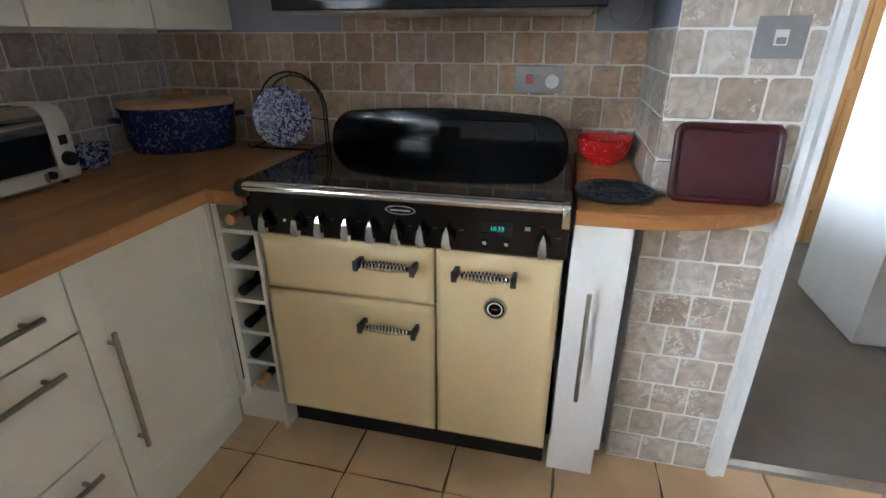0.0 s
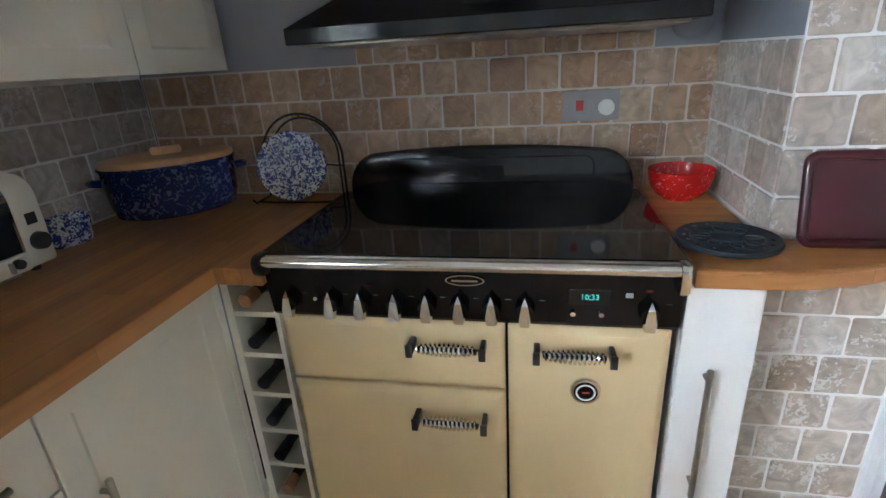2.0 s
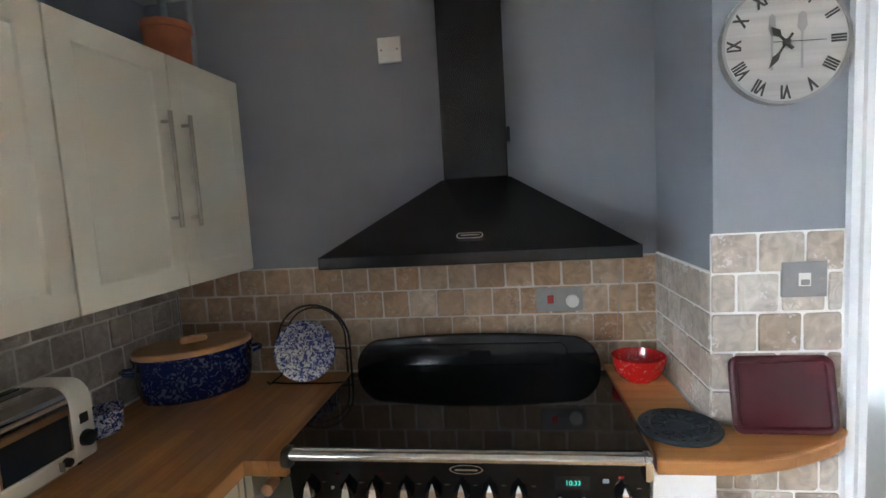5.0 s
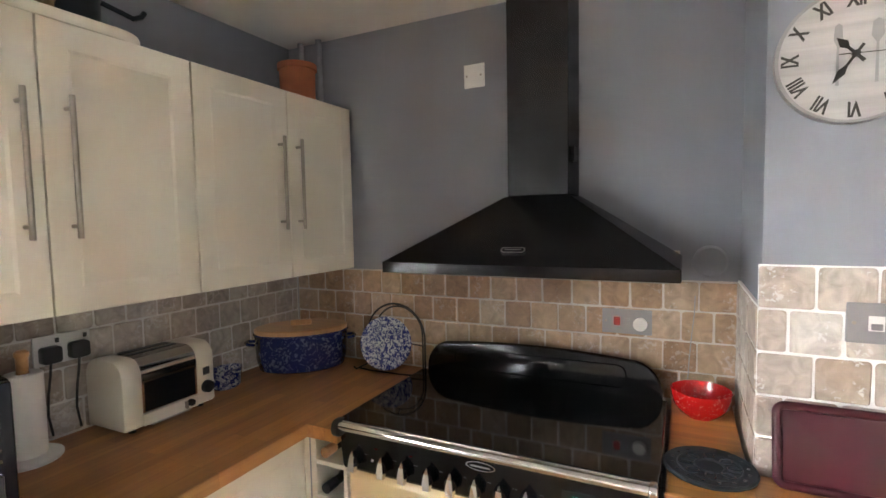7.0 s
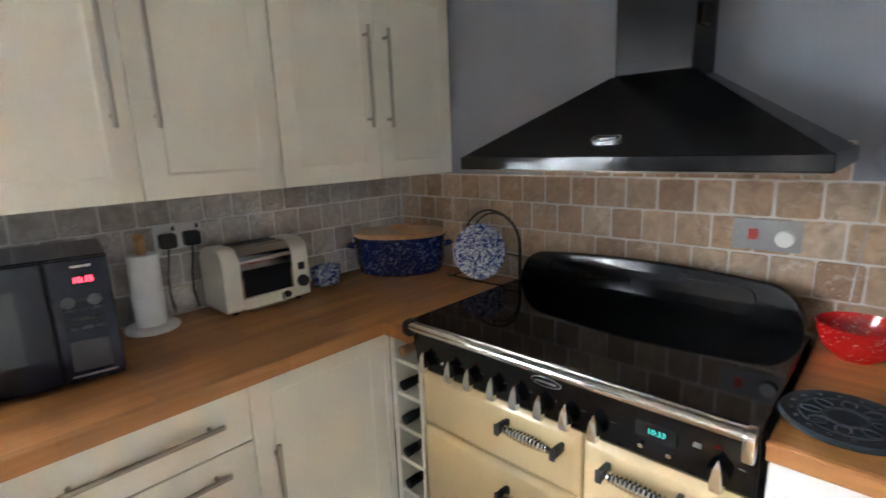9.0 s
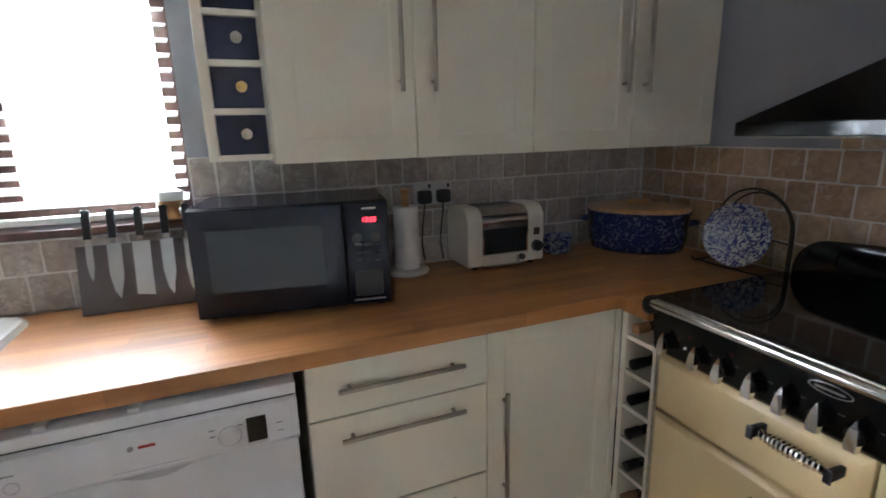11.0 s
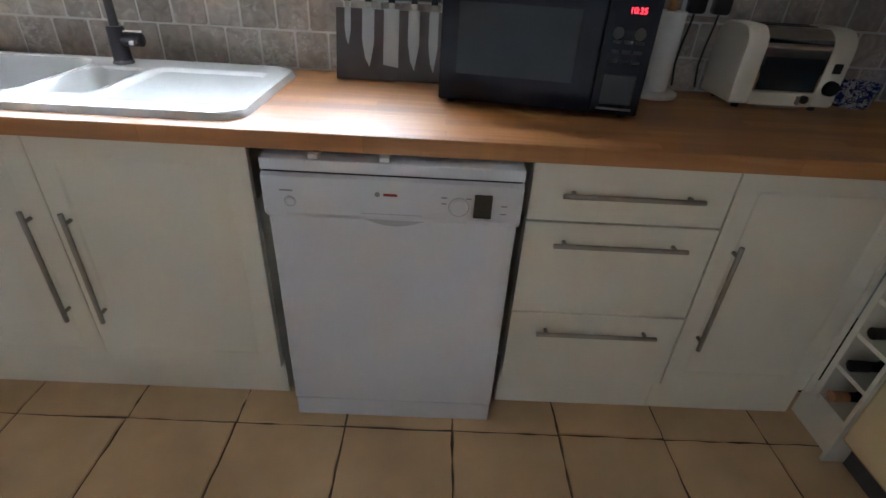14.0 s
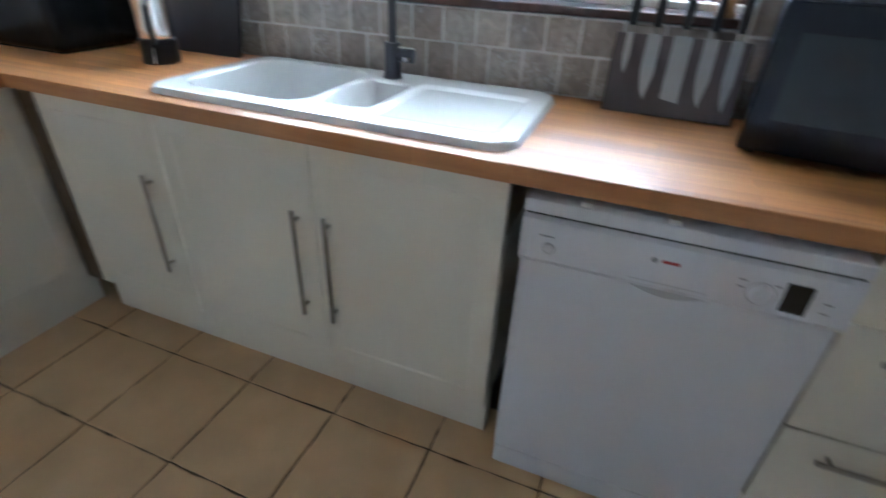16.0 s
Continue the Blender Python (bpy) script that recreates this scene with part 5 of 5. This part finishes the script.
part("jug", lathe([(0, 0.08), (0.054, 0.08), (0.056, 0.09), (0.056, 0.20), (0.060, 0.215), (0.058, 0.216), (0.054, 0.20), (0.053, 0.086), (0, 0.084)], (0.245, -3.60, Z), 30), M_CHROME, cf, smooth=True)
part("handle", tube([(0.285, -3.565, Z + 0.19), (0.315, -3.54, Z + 0.18), (0.325, -3.532, Z + 0.12), (0.300, -3.552, Z + 0.07)], 0.009, 8), M_BLACKPLASTIC, cf, smooth=True)
part("lever", tube([(0.300, -3.56, Z + 0.055), (0.318, -3.545, Z + 0.035), (0.328, -3.535, Z + 0.012)], 0.004, 8), M_CHROME, cf, smooth=True)
sb = thing("slate_board", (0, 0, 0), "dark grey chopping board leaning on the tiled wall", "board")
sb.matrix_basis = pose(0.06, -3.60, Z + 0.0005, 0, -11, 0)
part("board", prism(round_rect(-0.165, 0.165, 0.0, 0.36, 0.015, 5), -0.016, 0.0, "x", bevel=0.003), M_SLATE, sb, smooth=True)
bk2 = thing("bread_bin", (0.2, -4.15, Z), "black metal bread bin in the worktop corner", "bread bin")
part("body", box(0.02, 0.36, -4.38, -3.93, Z + 0.006, Z + 0.24, 0.03, 4), M_BLACKSATIN, bk2, smooth=True)
part("lid", box(0.015, 0.365, -4.385, -3.925, Z + 0.242, Z + 0.262, 0.008), M_BLACKPLASTIC, bk2)
part("foot", box(0.05, 0.33, -4.35, -3.96, Z, Z + 0.008), M_BLACKPLASTIC, bk2)

# ---------------------------------------------------------------- beside the cooker, on the curved worktop
Q = 0.917
bw = thing("red_bowl", (1.682, -0.172, Q), "red glazed bowl with a white flower pattern", "bowl")
part("bowl", lathe([(0, 0), (0.042, 0), (0.045, 0.005), (0.066, 0.016), (0.084, 0.040), (0.092, 0.070), (0.094, 0.088), (0.091, 0.090), (0.086, 0.068), (0.076, 0.040), (0.055, 0.018), (0, 0.010)], (1.682, -0.172, Q), 44), M_RED_SPOT, bw, smooth=True)
tv = thing("trivet", (1.722, -0.515, Q), "round blue-black cast iron trivet", "trivet")
part("disc", lathe([(0, 0.004), (0.100, 0.004), (0.108, 0.007), (0.110, 0.013), (0.106, 0.018), (0.098, 0.016), (0, 0.014)], (1.722, -0.515, Q), 48), M_IRON, tv, smooth=True)
for r_ in (0.035, 0.075):
    part("ring", lathe([(r_ - 0.005, 0.0142), (r_, 0.0178), (r_ + 0.005, 0.0142), (r_ - 0.005, 0.0142)], (1.722, -0.515, Q), 40), M_IRON, tv, smooth=True)
for k in range(8):
    a = 2 * math.pi * k / 8
    petal = []
    for q in range(17):
        w_ = 2 * math.pi * q / 16
        u, v = 0.056 + 0.017 * math.cos(w_), 0.012 * math.sin(w_)
        petal.append((1.722 + u * math.cos(a) - v * math.sin(a), -0.515 + u * math.sin(a) + v * math.cos(a), Q + 0.0155))
    part("petal", tube(petal, 0.0026, 7), M_IRON_GLOSS, tv, smooth=True)
for k in range(16):
    a = 2 * math.pi * (k + 0.5) / 16
    part("stud", lathe([(0.0055, 0.0145), (0.004, 0.0175), (0, 0.0185)], (1.722 + 0.089 * math.cos(a), -0.515 + 0.089 * math.sin(a), Q), 10), M_IRON_GLOSS, tv, smooth=True)
for k in range(3):
    a = 2 * math.pi * k / 3
    part("foot", cyl((1.722 + 0.08 * math.cos(a), -0.515 + 0.08 * math.sin(a), Q), (1.722 + 0.08 * math.cos(a), -0.515 + 0.08 * math.sin(a), Q + 0.006), 0.008, seg=10), M_IRON, tv)
by = thing("burgundy_tray", (0, 0, 0), "burgundy lacquered tray leaning on the tiled pier", "tray")
by.matrix_basis = pose(1.974, -0.540, Q + 0.002, -11, 0, 0)
part("panel", prism(round_rect(-0.118, 0.118, 0.0, 0.186, 0.020, 6), -0.004, 0.012, "y", bevel=0.004), M_BURGUNDY, by, smooth=True)
rim = [(x, -0.004, z) for x, z in round_rect(-0.113, 0.113, 0.006, 0.181, 0.018, 6)]
part("rim", tube(rim + rim[:1], 0.0095, 12), M_BURGUNDY, by, "rounded lacquered rim", smooth=True)

bw.location.x += 0.036
bw.scale = (0.91, 0.91, 0.95)
tv.location.x += 0.006
tv.scale = (0.93, 0.93, 1.0)
tv.location.y -= 0.014

# ---------------------------------------------------------------- on the walls
ck_clock = thing("wall_clock", (1.986, PY, 1.866), "round whitewashed wall clock with dark Roman numerals", "clock")
CC, CYF = Vector((1.986, 0, 1.866)), PY - 0.016


def disc(r0, r1, y0, y1, seg=64):
    """A ring (or disc, when r0 is 0) that faces -y."""
    bm = bmesh.new()
    lathe([(r0, 0), (r1, 0), (r1, y1 - y0), (r0, y1 - y0)] + ([(r0, 0)] if r0 else []), (0, 0, 0), seg, bm=bm)
    bmesh.ops.transform(bm, matrix=Matrix.Translation((CC.x, y1, CC.z)) @ pose(0, 0, 0, 90, 0, 0), verts=bm.verts)
    return bm


part("face", disc(0.0, 0.138, CYF, PY + 0.007), M_CLOCK, ck_clock)
part("rim", disc(0.136, 0.143, CYF - 0.003, PY + 0.007), M_CLOCKRIM, ck_clock)
for k, numeral in enumerate(("XII", "I", "II", "III", "IIII", "V", "VI", "VII", "VIII", "IX", "X", "XI")):
    a = radians(-30 * k)
    p = CC + Vector((-math.sin(a) * 0.113, CYF - 0.0008, math.cos(a) * 0.113))
    text_mesh("numeral", numeral, 0.043, M_CLOCKDARK, ck_clock, Matrix.Translation(p) @ FACE_Y @ pose(0, 0, 0, 0, 0, math.degrees(a)) @ Matrix.Diagonal((0.62, 1, 1, 1)), bold=0.0016)
for nm, ang, ln, wd in (("hour_hand", 318, 0.050, 0.007), ("minute_hand", 214, 0.072, 0.006)):
    outl = [(-wd * 0.5, -0.022), (wd * 0.5, -0.022), (wd * 0.4, ln * 0.4), (wd * 1.3, ln * 0.62), (0, ln), (-wd * 1.3, ln * 0.62), (-wd * 0.4, ln * 0.4)]
    bm = prism(outl, 0, 0.0015)
    bmesh.ops.transform(bm, matrix=Matrix.Translation((CC.x, CYF - (0.003 if nm == "hour_hand" else 0.006), CC.z)) @ FACE_Y @ pose(0, 0, 0, 0, 0, -ang), verts=bm.verts)
    part(nm, bm, M_CLOCKDARK, ck_clock)
bm = prism([(-0.0009, -0.030), (0.0009, -0.030), (0.0007, 0.085), (-0.0007, 0.085)], 0, 0.001)
bmesh.ops.transform(bm, matrix=Matrix.Translation((CC.x, CYF - 0.0075, CC.z)) @ FACE_Y @ pose(0, 0, 0, 0, 0, -92), verts=bm.verts)
part("second_hand", bm, M_CLOCKDARK, ck_clock)
part("hub", disc(0.0, 0.007, CYF - 0.009, CYF, 20), M_CLOCKDARK, ck_clock)
for sx_, head in ((-0.030, 0.008), (0.036, 0.011)):
    outl = [(sx_ - 0.003, -0.062), (sx_ + 0.003, -0.062), (sx_ + 0.0022, 0.02), (sx_ + head, 0.034), (sx_ + head * 0.8, 0.062), (sx_, 0.068), (sx_ - head * 0.8, 0.062), (sx_ - head, 0.034), (sx_ - 0.0022, 0.02)]
    bm = prism(outl, 0, 0.0006)
    bmesh.ops.transform(bm, matrix=Matrix.Translation((CC.x, CYF - 0.0002, CC.z)) @ FACE_Y, verts=bm.verts)
    part("cutlery_motif", bm, M_CLOCKRIM, ck_clock, "faded painted cutlery motif")


def wall_plate(name, x0, x1, z0, z1, face, material, label, category):
    w = thing(name, ((x0 + x1) / 2, face, (z0 + z1) / 2), label, category)
    part("plate", box(x0, x1, face - 0.007, face + 0.006, z0, z1, 0.0025), material, w)
    zc = (z0 + z1) / 2
    for xx in (x0 + 0.013, x1 - 0.013):
        part("screw", cyl((xx, face - 0.006, zc), (xx, face - 0.0085, zc), 0.004, seg=12), M_STEEL, w)
    return w


w = wall_plate("light_switch", 1.988, 2.092, 1.249, 1.338, PY, M_PLATE, "brushed steel single light switch", "light switch")
part("rocker_surround", box(2.026, 2.054, PY - 0.0085, PY - 0.006, 1.277, 1.310, 0.001), M_WPLASTIC, w)
part("rocker", box(2.030, 2.050, PY - 0.0125, PY - 0.008, 1.280, 1.294, 0.002), M_PLATE, w)
w = wall_plate("cooker_switch", 1.404, 1.570, 1.115, 1.203, 0.0, M_PLATE, "steel cooker switch with a red rocker", "switch")
part("red_rocker", box(1.444, 1.466, -0.013, -0.006, 1.145, 1.175, 0.002), M_REDNEON, w, "red cooker rocker")
part("rocker", box(1.480, 1.496, -0.0095, -0.006, 1.149, 1.171, 0.001), M_PLATE, w)
part("plug_cover", cyl((1.532, -0.006, 1.153), (1.532, -0.026, 1.153), 0.0235, 0.022, 28, 0.003), M_WPLASTIC, w, "white round socket cover", smooth=True)
wall_plate("blank_plate", 0.873, 0.958, 2.049, 2.139, 0.007, M_WPLASTIC, "white plastic blanking plate on the wall", "blanking plate")
vt = thing("extractor_cover", (1.752, 0.0, 1.375), "round painted extractor outlet cover on the wall", "vent")
bm = lathe([(0, 0), (0.052, 0), (0.052, 0.016), (0.045, 0.022), (0, 0.023)], (0, 0, 0), 36)
bmesh.ops.transform(bm, matrix=Matrix.Translation((1.745, 0.008, 1.378)) @ pose(0, 0, 0, 90, 0, 0), verts=bm.verts)
part("cover", bm, M_WALL, vt, smooth=True)
cw = thing("thin_cable", (1.70, -0.005, 1.25), "thin grey cable hanging down the tiled wall", "cable")
part("wire", tube([(1.702, -0.007, 1.262), (1.700, -0.008, 1.20), (1.692, -0.008, 1.12), (1.686, -0.008, 1.04), (1.680, -0.010, 0.925)], 0.0016, 6), M_PLATE, cw)

# ---------------------------------------------------------------- wall tiles, piece by piece
rng = random.Random(7)
TILE_MESH = {}


def tile_mesh(w, h, variant, material):
    """A tumbled tile in its own plane: rounded, uneven outline and a worn front edge."""
    key = (round(w, 3), round(h, 3), variant, material.name)
    if key in TILE_MESH:
        return TILE_MESH[key]
    r = random.Random(str(key))
    outl = []
    for (cx, cy, start) in ((-1, -1, 180), (1, -1, 270), (1, 1, 0), (-1, 1, 90)):
        q = r.uniform(0.004, 0.009)
        q = min(q, w * 0.3, h * 0.3)
        ox, oy = cx * (w / 2 - q), cy * (h / 2 - q)
        for k in (0, 1, 2):
            t = radians(start + 45 * k)
            outl.append((ox + q * math.cos(t) + r.uniform(-0.0008, 0.0008), oy + q * math.sin(t) + r.uniform(-0.0008, 0.0008)))
    n = len(outl)
    verts = [(a, b, 0.0) for a, b in outl] + [(a, b, 0.0085) for a, b in outl] + [(a * (1 - 0.005 / w), b * (1 - 0.005 / h), 0.0115) for a, b in outl]
    faces = [tuple(range(2 * n, 3 * n))]
    for lev in (0, 1):
        for i in range(n):
            j = (i + 1) % n
            faces.append((lev * n + i, lev * n + j, (lev + 1) * n + j, (lev + 1) * n + i))
    me = bpy.data.meshes.new("tile")
    me.from_pydata(verts, [], faces)
    me.materials.append(material)
    TILE_MESH[key] = me
    return me


WALL_AXES = {"north": Matrix(((1, 0, 0, 0), (0, 0, -1, 0), (0, 1, 0, 0), (0, 0, 0, 1))),
             "west": Matrix(((0, 0, 1, 0), (1, 0, 0, 0), (0, 1, 0, 0), (0, 0, 0, 1))),
             "side": Matrix(((0, 0, -1, 0), (-1, 0, 0, 0), (0, 1, 0, 0), (0, 0, 0, 1)))}


def tile_field(parent, way, plane, a0, a1, z_edges, joints, material, pitch=0.1, name="tile"):
    """Rows of tiles between a0 and a1; joints gives each row's first joint."""
    for (z0, z1), j0 in zip(zip(z_edges, z_edges[1:]), joints):
        k = math.floor((a0 - j0) / pitch)
        edges_ = [a0]
        e = j0 + (k + 1) * pitch
        while e < a1 - 0.028:
            if e > a0 + 0.028:
                edges_.append(e + rng.uniform(-0.005, 0.005))
            e += pitch
        edges_.append(a1)
        for l_, r_ in zip(edges_, edges_[1:]):
            gap = 0.0058
            w_, h_ = round((r_ - l_ - gap) / 0.004) * 0.004, (z1 - z0) - gap
            if w_ < 0.01 or h_ < 0.01:
                continue
            ob = new(name, tile_mesh(w_, h_, rng.randrange(4), material))
            c = (l_ + r_) / 2
            out = rng.uniform(-0.0012, 0.0008)
            pos = {"north": (c, plane + 0.0085 - out, (z0 + z1) / 2), "west": (plane - 0.0085 + out, c, (z0 + z1) / 2), "side": (plane + 0.0085 - out, c, (z0 + z1) / 2)}[way]
            ob.parent = parent
            tilt = pose(0, 0, 0, rng.uniform(-0.6, 0.6), rng.uniform(-0.6, 0.6), rng.uniform(-0.5, 0.5))
            ob.matrix_basis = Matrix.Translation(Vector(pos) - ORIGIN[parent]) @ WALL_AXES[way] @ tilt


def grout_bed(parent, x0, x1, y0, y1, z0, z1, material):
    part("grout_bed", box(x0, x1, y0, y1, z0, z1), material, parent, "pale grout between the tiles")


ROWS_B = [0.898, 0.999, 1.104, 1.208, 1.310]
TP = 0.1043          # tile and joint
grout_bed(wall_north, WX + 0.004, PX + 0.006, 0.0005, 0.0085, 0.86, 1.312, M_GROUT)
tile_field(wall_north, "north", 0.0, WX + 0.004, PX + 0.002, ROWS_B, (0.303, 0.354, 0.303, 0.354), M_TILE, TP)
# one more row, only behind the hood
grout_bed(wall_north, 0.765, 1.655, 0.0005, 0.0085, 1.3125, 1.412, M_GROUT)
tile_field(wall_north, "north", 0.0, 0.766, 1.654, [1.310, 1.411], (0.303,), M_TILE, TP)
grout_bed(wall_west, WX - 0.0085, WX - 0.0005, WY1 + 0.002, 0.0, 0.86, 1.334, M_GROUT_WEST)
grout_bed(wall_west, WX - 0.0085, WX - 0.0005, -3.93, WY1 + 0.0015, 0.86, WZ0 - 0.030, M_GROUT_WEST)
tile_field(wall_west, "west", WX, -1.5605, -0.004, ROWS_B, (-0.04, -0.09, -0.04, -0.095), M_TILE_WEST, TP)
tile_field(wall_west, "west", WX, WY1 + 0.004, -1.5605, ROWS_B[:-1] + [1.333], (-0.04, -0.09, -0.04, -0.09), M_TILE_WEST, TP)
tile_field(wall_west, "west", WX, -3.93, WY1 + 0.002, [0.898, 1.014, WZ0 - 0.031], (-2.742, -2.796), M_TILE_WEST, 0.1087)
grout_bed(pillar, PX - 0.0, HX - 0.002, PY + 0.0005, PY + 0.0085, 0.0, 1.416, M_GROUT_LIT)
grout_bed(pillar, PX + 0.0005, PX + 0.0085, PY + 0.004, -0.001, 0.0, 1.318, M_GROUT_LIT)
ROWS_P = [1.415 - 0.1024 * k for k in range(5, -1, -1)]
tile_field(pillar, "north", PY, PX - 0.002, HX - 0.006, ROWS_P, (1.880, 1.932, 1.880, 1.932, 1.880, 1.936)[1:], M_TILE_LIT, 0.1055)
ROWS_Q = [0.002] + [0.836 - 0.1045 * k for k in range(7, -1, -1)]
tile_field(pillar, "north", PY, PX - 0.002, HX - 0.006, ROWS_Q, [(1.824, 1.879)[k % 2] for k in range(len(ROWS_Q))], M_TILE_LIT, 0.1035)
tile_field(pillar, "side", PX, PY + 0.004, -0.002, [0.917, 1.005, 1.108, 1.210, 1.315], (-0.129, -0.077, -0.137, -0.075), M_TILE_LIT, 0.112)

# ---------------------------------------------------------------- floor tiles
FP = 0.3295
fl_mesh = {}


def floor_tile_mesh(w, h, variant):
    key = (round(w, 3), round(h, 3), variant)
    if key not in fl_mesh:
        r = random.Random(str(key))
        outl = []
        n_side = 7
        cor = [(-w / 2, -h / 2), (w / 2, -h / 2), (w / 2, h / 2), (-w / 2, h / 2)]
        for (ax, ay), (bx_, by_) in zip(cor, cor[1:] + cor[:1]):
            for k in range(n_side):
                t = k / n_side
                outl.append((ax + (bx_ - ax) * t + r.uniform(-0.0026, 0.0026), ay + (by_ - ay) * t + r.uniform(-0.0026, 0.0026)))
        n = len(outl)
        verts = [(a, b, -0.012) for a, b in outl] + [(a, b, -0.0025) for a, b in outl] + [(a * (1 - 0.006 / w), b * (1 - 0.006 / h), 0.0) for a, b in outl]
        faces = [tuple(range(2 * n, 3 * n))]
        for lev in (0, 1):
            for i in range(n):
                j = (i + 1) % n
                faces.append((lev * n + i, lev * n + j, (lev + 1) * n + j, (lev + 1) * n + i))
        me = bpy.data.meshes.new("floor_tile")
        me.from_pydata(verts, [], faces)
        me.materials.append(M_FLOOR)
        fl_mesh[key] = me
    return fl_mesh[key]


xs = [0.44] + [0.666 + FP * k for k in range(0, 9)]
xs = [x for x in xs if x < RX] + [RX]
ys = [-0.43] + [-0.758 - FP * k for k in range(0, 11)]
ys = [y for y in ys if y > EY + 0.4]
for xa, xb in zip(xs, xs[1:]):
    for ya, yb in zip(ys, ys[1:]):
        w_, h_ = xb - xa - 0.0062, ya - yb - 0.0062
        if min(w_, h_) < 0.02:
            continue
        ob = new("floor_tile", floor_tile_mesh(w_, h_, rng.randrange(5)))
        ob.parent = floor
        ob.location = ((xa + xb) / 2, (ya + yb) / 2, rng.uniform(-0.0006, 0.0006))
